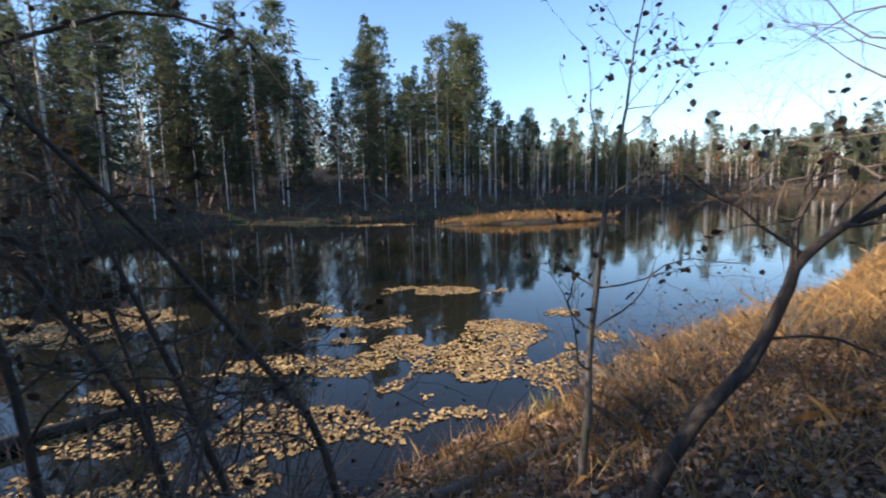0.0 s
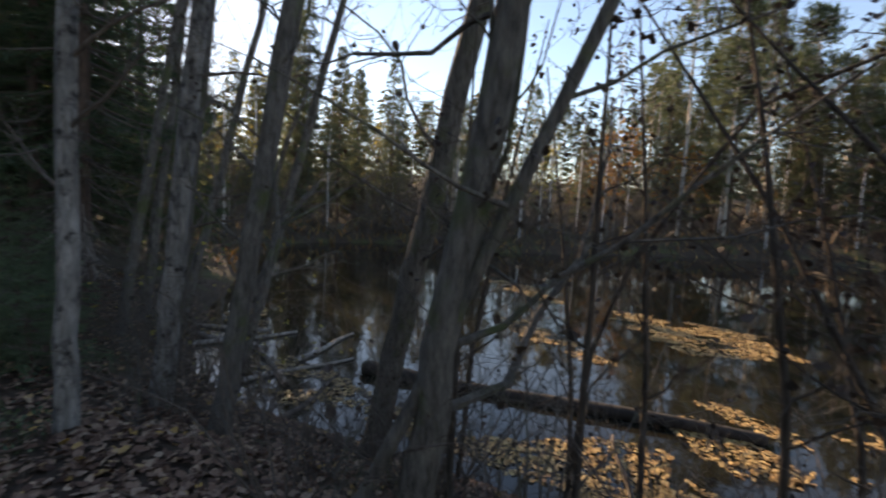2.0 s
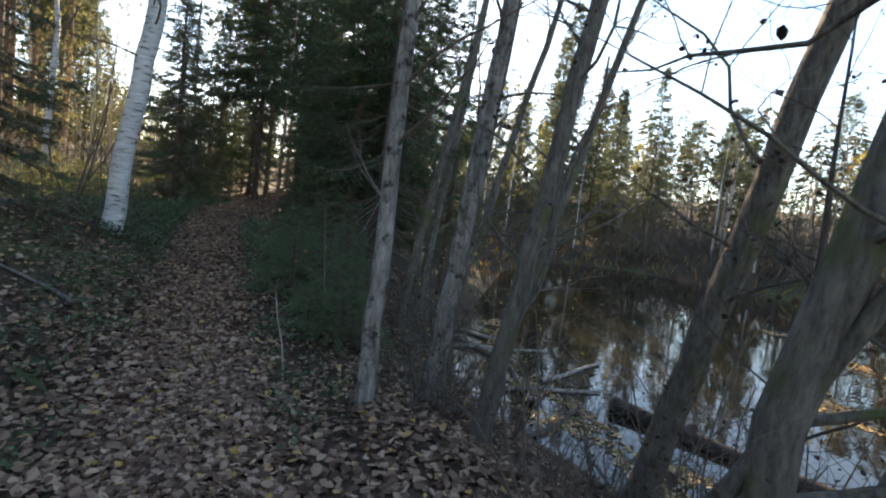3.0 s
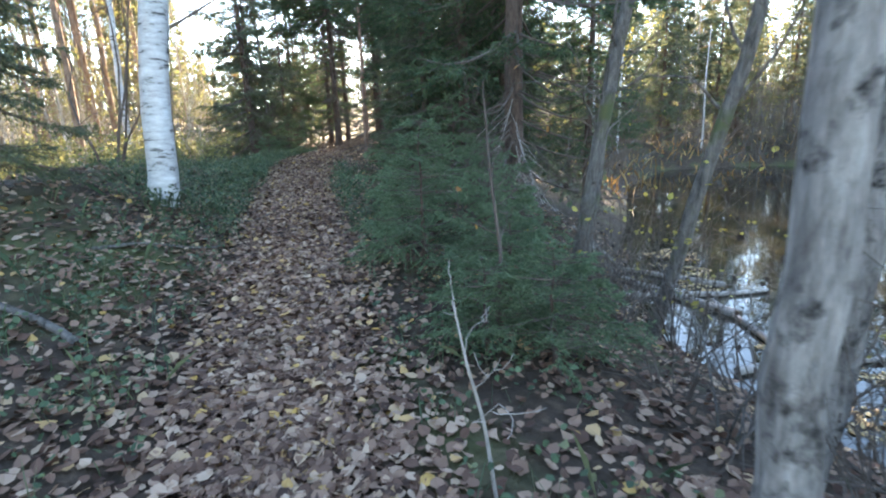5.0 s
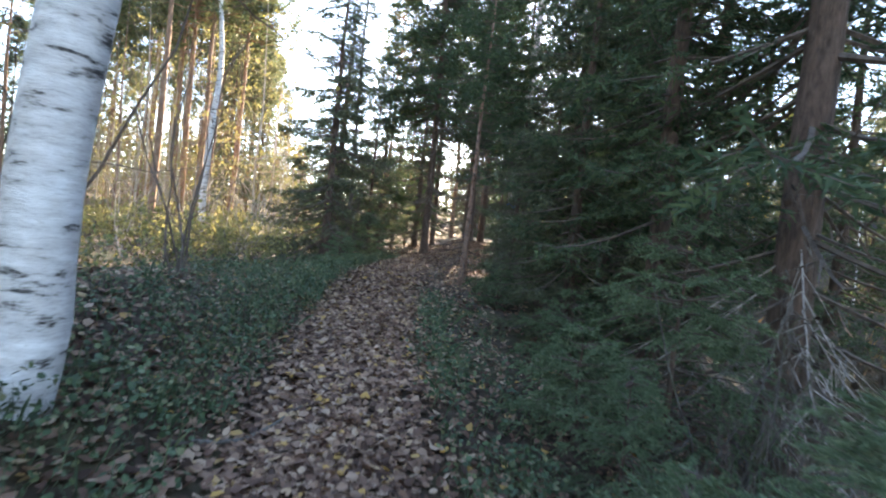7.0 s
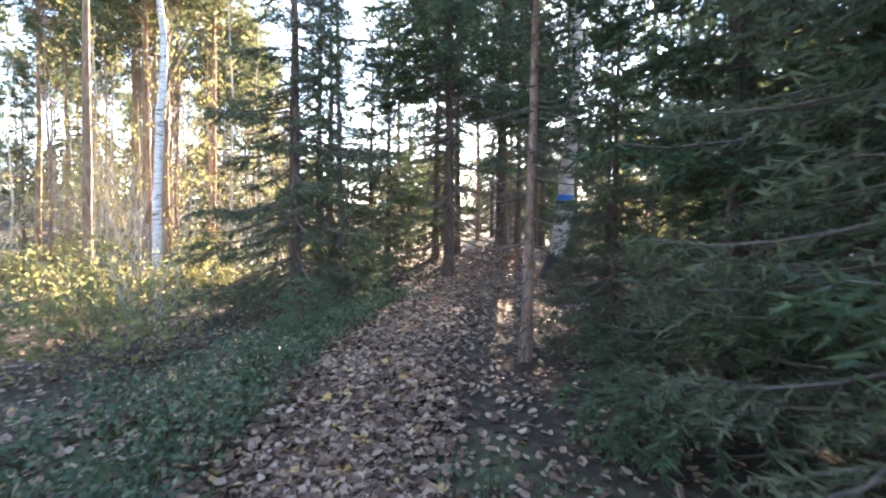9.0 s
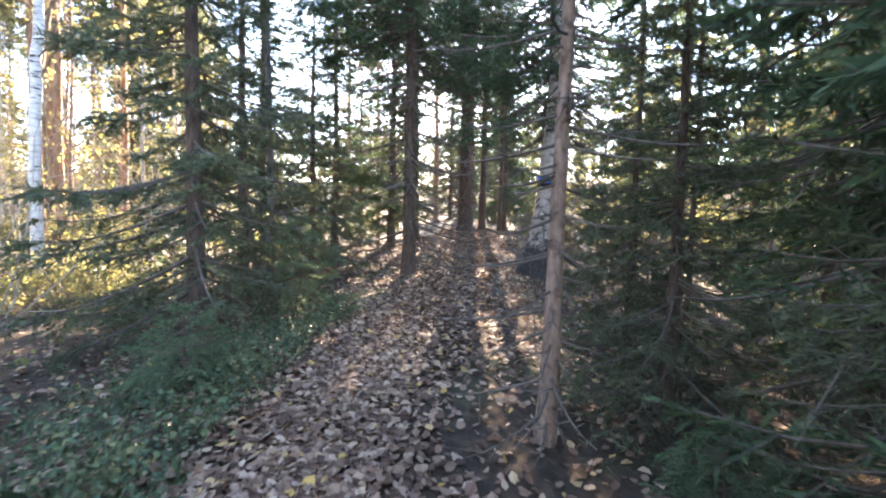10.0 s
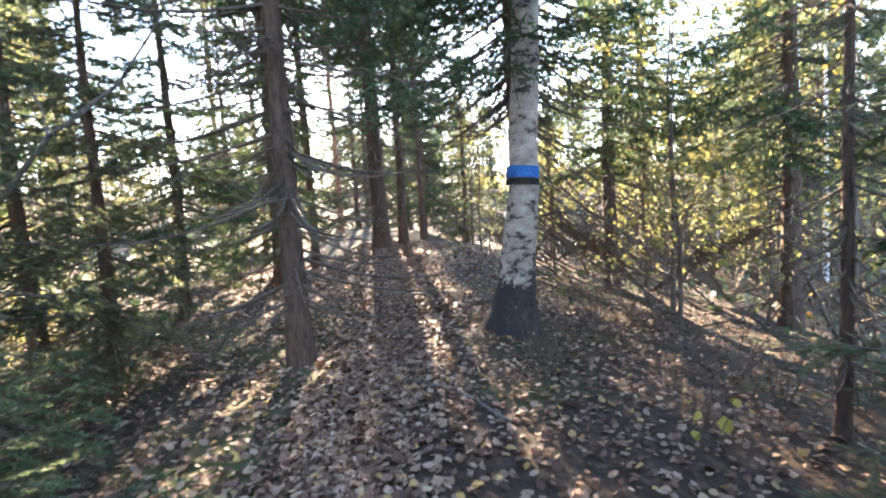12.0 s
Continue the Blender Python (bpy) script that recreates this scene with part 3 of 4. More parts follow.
# thickets of bare twigs on the bank
bank = [shrub(ground_pose(2.2 + 0.1 * k, 0.8 * k - 2), "tangle of bare grey-brown twigs on the lake bank", rand(60 + k), 9, 1.1 + 0.25 * k, (M_TWIG, M_ALDER, M_TWIG)[k], 0.15, M_DULL, "bank thicket", 0.5, 2, 3) for k in range(3)]
r = rand(70)
for _ in range(64):
    y = r.uniform(-3.2, 7.5)
    x = r.uniform(1.3, 3.4) if y > -1 else r.uniform(1.7, 4.2)
    if float(lake_distance(x, y)) > 0.1:
        scaled_copy(bank[r.integers(3)], x, y, r.uniform(0, 360), r.uniform(0.45, 1.0))
for _ in range(26):
    x, y = r.uniform(2.2, 6.0), r.uniform(-9.5, -4.5)
    if float(lake_distance(x, y)) > 0.4 and y < -3.6 - 0.6 * (6 - x):
        scaled_copy(bank[r.integers(3)], x, y, r.uniform(0, 360), r.uniform(0.4, 0.8))
for _ in range(26):
    x, y = r.uniform(1.5, 4.8), r.uniform(13.2, 19.5)
    if x > path_x(y) + 1.35 and (x - 2.28) ** 2 + (y - 18.7) ** 2 > 0.6:
        scaled_copy(bank[0], x, y, r.uniform(0, 360), r.uniform(0.4, 0.75))
# a shrub with the last yellow leaves
ysh = shrub(ground_pose(2.6, 3.9), "bare shrub holding its last yellow leaves by the water", rand(80), 8, 1.7, M_TWIG, 0.35, M_YELLOW, "yellow shrubs", 0.45, 2, 3, 0.05)
scaled_copy(ysh, 2.9, 2.6, 90, 0.9)
scaled_copy(ysh, 3.0, 5.4, 200, 1.0)

# pale twig standing beside the path
limb_tree("twig", "thin pale leafless twig standing beside the path", "twig", ground_pose(0.33, 2.05), [(0, 0, -0.03), (-0.03, 0.05, 0.3), (-0.09, 0.05, 0.55), (-0.12, 0.1, 0.75)],
          [0.008, 0.007, 0.005, 0.003], rand(90), M_GREYTWIG, 0.35, 4, 0.3, None, None, 0.05, 1, kids=2)
limb_tree("sapling", "grey leafless sapling among young spruces", "tree", ground_pose(0.76, 3.36), [(0, 0, -0.05), (0.03, 0.0, 0.5), (-0.02, 0.04, 1.0), (-0.05, 0.05, 1.5)],
          [0.014, 0.012, 0.009, 0.004], rand(91), M_TWIG, 0.3, 8, 0.5, 0.1, M_RUST, 0.05, 1, kids=3)

# fallen log and sticks in the shallows
log = thing("log", "dark waterlogged tree trunk lying in the shallows", "log")
ls = Shell()
lp = np.linspace(0, 1, 12)
ls.tube(np.stack([7.15 - 2.0 * lp, -1.8 + 5.2 * lp, WATER + 0.05 + 0.03 * np.sin(lp * 7)], 1), 0.075 + 0.05 * lp, 9)
part("trunk", ls, M_WET, log, smooth=True)
def rest(x, y):
    return max(float(zg(x, y)), WATER) + 0.03


for k, (x0, y0, x1, y1, rad) in enumerate(((3.3, -4.2, 3.45, -6.2, 0.06), (3.9, 3.6, 4.6, 5.9, 0.05), (4.5, 5.3, 3.9, 7.8, 0.06), (4.6, 4.5, 6.4, 5.2, 0.045), (5.2, 6.4, 3.8, 8.4, 0.05), (4.7, -7.0, 5.6, -7.9, 0.03),
                                             (3.4, 4.2, 5.4, 4.0, 0.04), (3.6, 6.4, 5.6, 6.0, 0.05), (3.1, 2.6, 4.6, 3.4, 0.035), (4.2, -1.2, 5.9, -0.4, 0.03))):
    st = Shell()
    q = np.linspace(0, 1, 9)
    px, py = x0 + (x1 - x0) * q, y0 + (y1 - y0) * q + 0.05 * np.sin(q * 6 + k)
    st.tube(np.stack([px - x0, py - y0, [rest(u, v) - rest(x0, y0) for u, v in zip(px, py)]], 1), rad * (1 - 0.6 * q) + 0.006, 7)
    stick = thing("fallen_branch", "fallen grey branch lying at the water's edge", "branch", pose(x0, y0, rest(x0, y0)), "fallen branches")
    part("wood", st, M_GREYTWIG if 0 < k < 5 or k in (6, 7) else M_TWIG, stick, smooth=True)

for k, (x0, y0, x1, y1, rad) in enumerate(((-1.5, 3.3, -2.5, 3.7, 0.022), (-1.9, 4.4, -1.2, 5.3, 0.012), (-1.4, 6.2, -0.9, 6.9, 0.01), (0.5, 7.4, 1.3, 6.6, 0.014), (-1.5, 7.6, -2.2, 8.3, 0.012),
                                             (1.3, 16.6, 0.6, 17.6, 0.014), (2.9, 15.2, 4.0, 14.6, 0.018), (1.4, 14.6, 2.5, 15.1, 0.012), (1.2, 20.3, 2.1, 20.1, 0.02))):
    st = Shell()
    q = np.linspace(0, 1, 9)
    px, py = x0 + (x1 - x0) * q + 0.03 * np.sin(q * 9 + k), y0 + (y1 - y0) * q + 0.04 * np.sin(q * 6 + k)
    st.tube(np.stack([px - x0, py - y0, [rest(u, v) - rest(x0, y0) for u, v in zip(px, py)]], 1), rad * (1 - 0.6 * q) + 0.003, 6)
    stick = thing("stick", "dry grey stick lying on the leaf litter", "stick", pose(x0, y0, rest(x0, y0)), "fallen sticks")
    part("wood", st, M_ALDER, stick, smooth=True)

# ---- trees along the path ----
def dead_boughs(tree, rng, count, heights, turns, reach, wood, thick=0.011):
    """Dead boughs that sweep down towards the ground, hung with fine dead twigs."""
    for k in range(count):
        z0 = heights[0] + (heights[1] - heights[0]) * (k + 0.5) / count
        turn = radians(rng.uniform(*turns))
        out = np.array([math.cos(turn), math.sin(turn), 0])
        across = np.array([-out[1], out[0], 0])
        length = reach * rng.uniform(0.75, 1.25) * (1.0 + 0.75 * z0)
        q = np.linspace(0, 1, 9)
        fall = min(0.85 * z0 / length, 0.8)
        pts = np.array((0, 0, z0)) + out * (q * length)[:, None] + across * (0.12 * rng.normal() * length * q ** 2)[:, None]
        pts[:, 2] += -fall * length * (1.15 * q - 0.15 * q ** 3) + 0.06 * length * q ** 4
        bough = Shell()
        bough.tube(pts + rng.normal(size=pts.shape) * 0.012 * q[:, None], thick * (1 - 0.75 * q) + 0.0015, 5)
        for _ in range(int(9 * length)):
            at = rng.uniform(0.15, 0.98)
            a0 = np.array([np.interp(at, q, pts[:, c]) for c in range(3)])
            side = 1 if rng.random() < 0.5 else -1
            a2 = a0 + (out * 0.5 + across * side * rng.uniform(0.2, 0.9) + np.array((0, 0, -0.45 - 0.4 * rng.random()))) * rng.uniform(0.12, 0.42)
            bough.tube([a0, (a0 + a2) / 2 + (0, 0, 0.015), a2], [0.004, 0.003, 0.0015], 3)
        part("dead_branch", bough, wood, tree)


# white birch on the bank left of the path
limb_tree("birch", "white-barked birch trunk with dark cracks beside the path", "tree", ground_pose(-1.90, 6.03, 0, 1, 0.08),
          [(0, 0, -0.2), (0.05, -0.02, 0.4), (0.19, -0.08, 1.5), (0.4, -0.15, 3.0), (0.8, -0.25, 6.0), (1.3, -0.25, 11.0)], [0.16, 0.135, 0.125, 0.12, 0.10, 0.04],
          rand(101), M_BIRCH, 0.45, 10, 2.2, 0.05, M_YELLOW, 0.05, 2)

# old birch with the blue trail mark
b2 = limb_tree("birch", "old birch with black cracked foot and blue trail mark", "tree", ground_pose(2.28, 18.7, 0, 1, 0.1),
               [(0.0, 0, -0.25), (0, 0, 0.1), (0.07, 0, 0.5), (0.21, 0.0, 1.5), (0.33, 0, 3.0), (0.45, 0.0, 6.0), (0.6, 0, 12.0)], [0.5, 0.36, 0.225, 0.175, 0.16, 0.13, 0.04],
               rand(102), M_OLDBIRCH, 0.5, 8, 1.8, 0.05, M_YELLOW, 0.05, 2)
band = Shell()
band.tube([(0.235, 0, 1.82), (0.24, 0, 1.88), (0.246, 0, 1.95)], [0.187, 0.187, 0.185], 18)
part("trail_mark", band, M_PAINT, b2, "band of blue trail paint", True)
band = Shell()
band.tube([(0.229, 0, 1.74), (0.232, 0, 1.77), (0.235, 0, 1.816)], [0.185, 0.186, 0.186], 18)
part("dark_mark", band, M_WET, b2, "dark weathered ring under the paint", True)

# tall spruces with bare lower trunks and dead twigs
t1 = spruce(ground_pose(-0.04, 18.42), "straight dark spruce trunk with dead lower twigs beside the path", spruce_shells(13, 4.0, 2.0, rand(111), 64, 7, 0.11, 18, 0.10, 0.025, 0.118, 0.4, (-0.004, 0), 0.7), M_NEEDLE)
t2 = spruce(ground_pose(2.02, 25.2), "tall thick spruce trunk with dead twigs on the path's edge", spruce_shells(16, 4.6, 2.5, rand(112), 66, 7, 0.14, 16, 0.11, 0.03, 0.21, 0.35, (0.003, 0), 1.0), M_NEEDLE)
spruce(ground_pose(2.62, 25.7), "spruce trunk close behind a thicker one", spruce_shells(14, 4.6, 1.8, rand(113), 46, 6, 0.14, 14, 0.12, 0.03, 0.12, 0.35, (0, 0), 2.0), M_NEEDLE)
spruce(ground_pose(3.82, 28.1), "slim dark spruce trunk beyond the path", spruce_shells(11, 4.2, 1.5, rand(114), 40, 5, 0.14, 14, 0.12, 0.03, 0.09, 0.35, (0, 0), 1.0), M_NEEDLE)
spruce(ground_pose(0.45, 25.5), "slim spruce trunk beyond the path", spruce_shells(12, 4.2, 1.6, rand(115), 40, 5, 0.14, 14, 0.12, 0.03, 0.11, 0.35, (0, 0), 1.0), M_NEEDLE)
spruce(ground_pose(0.56, 12.65), "thin pinkish bare trunk of a dying young spruce", spruce_shells(6.5, 3.4, 0.9, rand(116), 40, 4, 0.10, 18, 0.08, 0.02, 0.056, 0.3, (0.012, 0), 0.25), M_NEEDLE, bark=M_SMOOTH)
spruce(ground_pose(2.15, 11.9), "slim spruce with boughs hanging over the path", spruce_shells(11, 2.8, 1.9, rand(120), 34, 6, 0.095, 20, 0.085, 0.022, 0.085, 0.45, (0, 0), 0.4), M_NEEDLE)
fan = spruce(ground_pose(2.78, 19.3), "spruce with long drooping dead branches behind the birch", spruce_shells(12, 3.4, 2.4, rand(117), 60, 6, 0.12, 16, 0.10, 0.025, 0.10, 0.7, (0, 0), 2.6), M_NEEDLE)
dead_boughs(fan, rand(1170), 26, (0.5, 2.7), (-55, 35), 1.0, M_TWIG)
spruce(ground_pose(3.7, 16.1), "slim dark spruce trunk on the slope", spruce_shells(9, 4.0, 1.1, rand(118), 40, 5, 0.12, 16, 0.09, 0.022, 0.045, 0.5, (0, 0), 0.4), M_NEEDLE)
seedling = shrub(pose(2.40, 16.07, on_ground(2.40, 16.07, 0.0)), "tiny seedling with a few bright yellow leaves", rand(119), 2, 0.5, M_TWIG, 1.0, M_YELLOW, "", 0.35, 0, 0, 0.10, "seedling")

# spruces with full crowns, dark against the light
full = [spruce_shells(10, 1.0, 1.75, rand(121), 34, 6, 0.085, 20, 0.085, 0.022, 0.13, 0.5, (0, 0), 0.4),
        spruce_shells(8, 0.5, 1.5, rand(122), 30, 6, 0.085, 20, 0.08, 0.02, 0.10, 0.5, (0, 0), 0.0),
        spruce_shells(13, 2.6, 2.1, rand(123), 36, 6, 0.1, 20, 0.09, 0.024, 0.145, 0.45, (0, 0), 0.5)]
kinds = []
for k, ((x, y), s, txt) in enumerate((((2.3, 10.6), full[0], "dense dark spruce with drooping boughs beside the path"), ((-2.35, 15.2), full[1], "green spruce with drooping boughs reaching the ground"),
                                      ((2.32, 7.25), full[2], "spruce with dead grey lower branches and dark crown"))):
    # the second kind takes the needles lightened to look sunlit and hazy
    kinds.append(spruce(ground_pose(x, y, 40 * k), txt, s, (M_NEEDLE, M_LITSPRUCE, M_NEEDLE)[k], "spruces by the path"))
for k, x, y, rz, s in ((0, 3.3, 11.9, 200, 1.0), (1, 1.5, 9.6, 70, 0.75), (1, 1.6, 11.2, 200, 0.55), (1, 1.5, 12.9, 20, 0.52), (1, 1.9, 14.3, 120, 0.5), (0, 1.9, 8.4, 90, 0.82), (1, 2.9, 9.3, 10, 1.0),
                       (2, 4.6, 9.4, 30, 0.6), (1, -2.7, 17.9, 130, 0.9), (0, -3.0, 20.5, 210, 0.8), (1, -2.9, 5.0, 20, 0.7), (0, 3.6, 13.4, 30, 0.9), (0, 4.7, 14.9, 140, 0.9), (2, 5.5, 21.2, 20, 0.95), (2, 6.9, 18.9, 200, 1.0), (2, 8.6, 24.0, 100, 1.0), (0, -0.35, 24.0, 60, 0.95),
                       (1, 6.4, 13.8, 140, 0.6), (1, -1.85, 19.3, 140, 0.75), (0, -1.75, 22.2, 10, 0.8), (1, -1.3, 25.6, 80, 0.85), (1, 6.3, 31, 50, 1.0),
                       (0, 4.6, 31, 20, 1.0), (0, 5.6, 35, 50, 1.1), (1, 3.0, 37, 80, 1.2), (0, 6.4, 41, 120, 1.1), (1, 0.0, 36, 150, 1.0), (2, 4.4, 43, 10, 1.1)):
    scaled_copy(kinds[k], x, y, rz, s)

dead_boughs(kinds[2], rand(1171), 14, (0.45, 1.9), (60, 190), 0.6, M_GREYTWIG, 0.006)

# young spruces right of the path
young = [spruce_shells(1.25, 0.08, 0.82, rand(131), 9, 7, 0.032, 64, 0.021, 0.0065, 0.02, 0.12, (0, 0), 0.0, 0.12),
         spruce_shells(0.75, 0.05, 0.55, rand(132), 8, 8, 0.03, 46, 0.022, 0.0065, 0.015, 0.15, (0, 0), 0.0, 0.08)]
yk = [spruce(ground_pose(0.52, 4.62), "small green young spruce at the path's edge", young[0], M_YOUNG, "young spruces"),
      spruce(ground_pose(0.95, 2.95), "low green young spruce at the path's edge", young[1], M_YOUNG, "young spruces")]
for k, x, y, rz, s in ((1, 0.62, 3.15, 20, 0.8), (1, 0.95, 3.75, 130, 1.1), (0, 1.15, 4.3, 250, 0.75), (1, 0.55, 5.5, 80, 0.9), (1, 0.72, 6.9, 15, 1.0), (0, 1.35, 5.3, 90, 1.0), (0, 0.75, 6.3, 200, 0.6), (1, 1.1, 8.2, 10, 1.1), (0, 1.4, 7.0, 70, 1.2), (1, 0.9, 10.9, 120, 0.8), (1, 1.15, 11.9, 10, 0.75),
                       (0, -1.5, 16.3, 60, 1.0), (1, -1.75, 13.3, 60, 0.9)):
    scaled_copy(yk[k], x, y, rz, s)

# saplings and shrubs left of the path
ltw = [shrub(ground_pose(-2.9, 4.6), "thin bare saplings near the path", rand(141), 5, 2.4, M_TWIG, 0.05, M_YELLOW, "thin saplings", 0.2, 2, 3),
       shrub(ground_pose(-4.4, 14.9), "pale leaning bare stems in the clearing", rand(142), 6, 2.6, M_PALE_BARK, 0.05, M_YELLOW, "pale stems", 0.3, 1, 3)]
for k, x, y, rz, s in ((0, -2.6, 6.8, 90, 1.1), (0, -3.6, 3.6, 10, 1.0), (0, -2.5, 8.6, 200, 0.9), (1, -5.6, 16.5, 90, 1.0), (1, -3.3, 13.2, 200, 0.7), (0, -2.2, 17.0, 10, 1.2), (1, -7.2, 18, 20, 1.0), (1, -4.9, 18.6, 40, 1.1), (1, -6.3, 14.4, 120, 0.9), (1, -8.6, 21.5, 220, 1.2), (1, -5.4, 21.6, 300, 1.1), (1, -9.8, 17.6, 80, 1.0)):
    scaled_copy(ltw[k], x, y, rz, s)
bright = shrub(ground_pose(-5.2, 17.4), "bright yellow-green low bush in the sunlit clearing", rand(143), 22, 0.85, M_TWIG, 1.0, M_BRIGHT, "bright bushes", 0.8, 2, 4, 0.05)
r = rand(144)
for _ in range(46):
    x, y = r.uniform(-14, -2.6), r.uniform(10, 27)
    if x < path_x(y) - 1.9 - 0.08 * (y - 9):
        scaled_copy(bright, x, y, r.uniform(0, 360), r.uniform(0.6, 1.25))
limb_tree("birch", "slim birch in the sunlit clearing", "tree", ground_pose(-7.4, 20.5), [(0, 0, -0.2), (-0.05, 0, 1.5), (0.05, 0.0, 4), (0.1, 0.2, 6), (-0.4, 0, 11)], [0.13, 0.11, 0.10, 0.085, 0.03],
          rand(145), M_BIRCH, 0.4, 9, 2.4, 0.05, M_YELLOW, 0.05, 2, limbs_at=((0.5, (-0.5, 0, 1), 4.0, 0.06),))
limb_tree("bare_tree", "bare tree with a bowed second stem", "tree", ground_pose(-2.3, 17.9), [(0, 0, -0.2), (0.05, 0, 1.5), (0.02, 0, 3), (-0.05, 0, 6), (0, 0, 9)], [0.075, 0.06, 0.05, 0.04, 0.015],
          rand(146), M_ALDER, 0.35, 8, 1.6, None, None, 0.05, 2, limbs_at=((0.25, (0.35, 0, 1), 3.5, 0.022),))

# backlit yellow-green saplings between the path's end and the bay
lit = [limb_tree("birch_sapling", "young birch with yellow-green leaves lit from behind", "tree", ground_pose(5.4, 19.6), [(0, 0, -0.1), (0.05, 0, 1.6), (0.02, 0.05, 3.2), (0.1, 0, 5.2)], [0.04, 0.033, 0.022, 0.006], rand(147), M_TWIG, 0.12, 18, 1.9, 1.0, M_BRIGHT, 0.085, 2, "backlit saplings", kids=4, split=False),
       limb_tree("birch_sapling", "slim young birch with yellow-green leaves lit from behind", "tree", ground_pose(6.6, 21.6), [(0, 0, -0.1), (-0.05, 0, 1.4), (0.05, 0.05, 3.0), (0.0, 0, 6.0)], [0.04, 0.033, 0.022, 0.006], rand(148), M_TWIG, 0.1, 20, 1.6, 1.0, M_BRIGHT, 0.085, 2, "backlit saplings", kids=4, split=False)]
r = rand(149)
for k, (x, y) in enumerate(((4.9, 22.2), (7.6, 19.8), (8.2, 23.2), (6.2, 24.6), (9.3, 21.0), (4.6, 25.3), (10.4, 24.6), (7.4, 27.0), (5.6, 28.6), (9.0, 29.0), (11.5, 28.0), (4.4, 18.4), (6.2, 17.6))):
    scaled_copy(lit[k % 2], x, y, r.uniform(0, 360), r.uniform(0.65, 1.05))

# ---- woods beyond: pines and spruces, each a tree of its own ----
pv = [pine_shells(14 + 1.6 * k, rand(151 + k), 0.40 + 0.05 * k, 0.13 + 0.01 * k, 110, 54, 0.34) for k in range(4)]
sv = [spruce_shells(12 + 2 * k, 1.2 + 0.8 * k, 1.6 + 0.15 * k, rand(161 + k), 40, 7, 0.2, 8, 0.24, 0.06, 0.13, 0.4, (0, 0), 0.0, 0.25) for k in range(3)]
r = rand(170)
left_pines = [pine(ground_pose(-9 - 2.2 * k, 24 + 3 * k), "tall pine with red-brown trunk in the sunlit wood", pv[k], M_PINE_BARK, "sunlit pines") for k in range(4)]
for x, y, s in ((0.6, 31, 0.8), (1.9, 34.5, 0.9), (-0.8, 29, 0.7), (3.5, 33, 0.8), (-2.2, 30.5, 0.8)):
    scaled_copy(left_pines[r.integers(4)], x, y, r.uniform(0, 360), s)
count = 0
while count < 55:
    x, y = r.uniform(-45, -3.5), r.uniform(11, 75)
    if x < -5.5 - 0.20 * (y - 12) and (y > 21 or x < -8.5):
        scaled_copy(left_pines[r.integers(4)], x, y, r.uniform(0, 360), r.uniform(0.8, 1.2))
        count += 1
# thin trees and saplings standing close together in the sunlit wood
thin = [limb_tree("birch_sapling", "thin pale sapling with a few yellow leaves in the sunlit wood", "tree", ground_pose(-6.5 - 2 * k, 24.5 + k), [(0, 0, -0.1), (0.1, 0, 2), (0.0, 0.1, 4.5), (0.2 - 0.2 * k, 0, 8.0)], [0.045, 0.038, 0.028, 0.006], rand(171 + k), (M_PALE_BARK, M_SMOOTH)[k], 0.12, 20, 1.7, 0.55, M_BRIGHT, 0.07, 2, "thin saplings in the wood", kids=4, split=False) for k in range(2)]
for _ in range(70):
    y = r.uniform(21, 48)
    x = r.uniform(-4 - 0.75 * (y - 8), -3.4 - 0.12 * (y - 12))
    scaled_copy(thin[r.integers(2)], x, y, r.uniform(0, 360), r.uniform(0.6, 1.25))
far_pines = [pine(ground_pose(60 + 3 * k, -8 + 4 * k), "tall pale-trunked pine on the far shore", pv[k], M_PALE_BARK, "far shore pines") for k in range(4)]
# far spruces use the same lightened needles, sunlight painted into their colour
far_spruce = [spruce(ground_pose(61 + 3 * k, -20 + 4 * k), "tall dark spruce on the far shore", sv[k], M_LITSPRUCE, "far shore spruces") for k in range(3)]
count = 0
while count < 240:
    x, y = r.uniform(8, 125), r.uniform(-150, 62)
    d = float(lake_distance(x, y))
    if not 2.5 < d < 40 or x < 14 - 0.25 * y and y < 10 or math.hypot(x, y) < 19 or x < 9 + 0.3 * abs(y) and y < 0:
        continue
    if r.random() > math.exp(-d / 18):
        continue
    pick = far_pines[r.integers(4)] if r.random() < 0.5 else far_spruce[r.integers(3)]
    if x < 22 and y > 5 and r.random() < 0.8:
        continue
    tall = 0.5 if x < 22 and y > 5 else 0.6 if math.atan2(y, x) > 0.33 else 1.15 if y > -36 else 0.72
    if math.atan2(y, x) > 0.33 and r.random() < 0.35:
        continue
    scaled_copy(pick, x, y, r.uniform(0, 360), r.uniform(0.7, 1.15) * tall)
    count += 1
for _ in range(12):
    y = r.uniform(30, 62)
    x = r.uniform(-4 - 0.8 * (y - 8), -3.5 - 0.1 * (y - 12))
    scaled_copy(far_spruce[r.integers(3)], x, y, r.uniform(0, 360), r.uniform(0.4, 0.85))
# wood ahead, and behind the walker
for _ in range(75):
    x, y = r.uniform(-8, 24), r.uniform(34, 85)
    if float(lake_distance(x, y)) > 3 and (x > 14 or y > 58):
        scaled_copy(far_spruce[r.integers(3)] if r.random() < 0.5 else left_pines[r.integers(4)], x, y, r.uniform(0, 360), r.uniform(0.4, 0.6))
for _ in range(40):
    x, y = r.uniform(-30, -5), r.uniform(-30, 9)
    scaled_copy(far_spruce[r.integers(3)] if r.random() < 0.5 else left_pines[r.integers(4)], x, y, r.uniform(0, 360), r.uniform(0.7, 1.1))
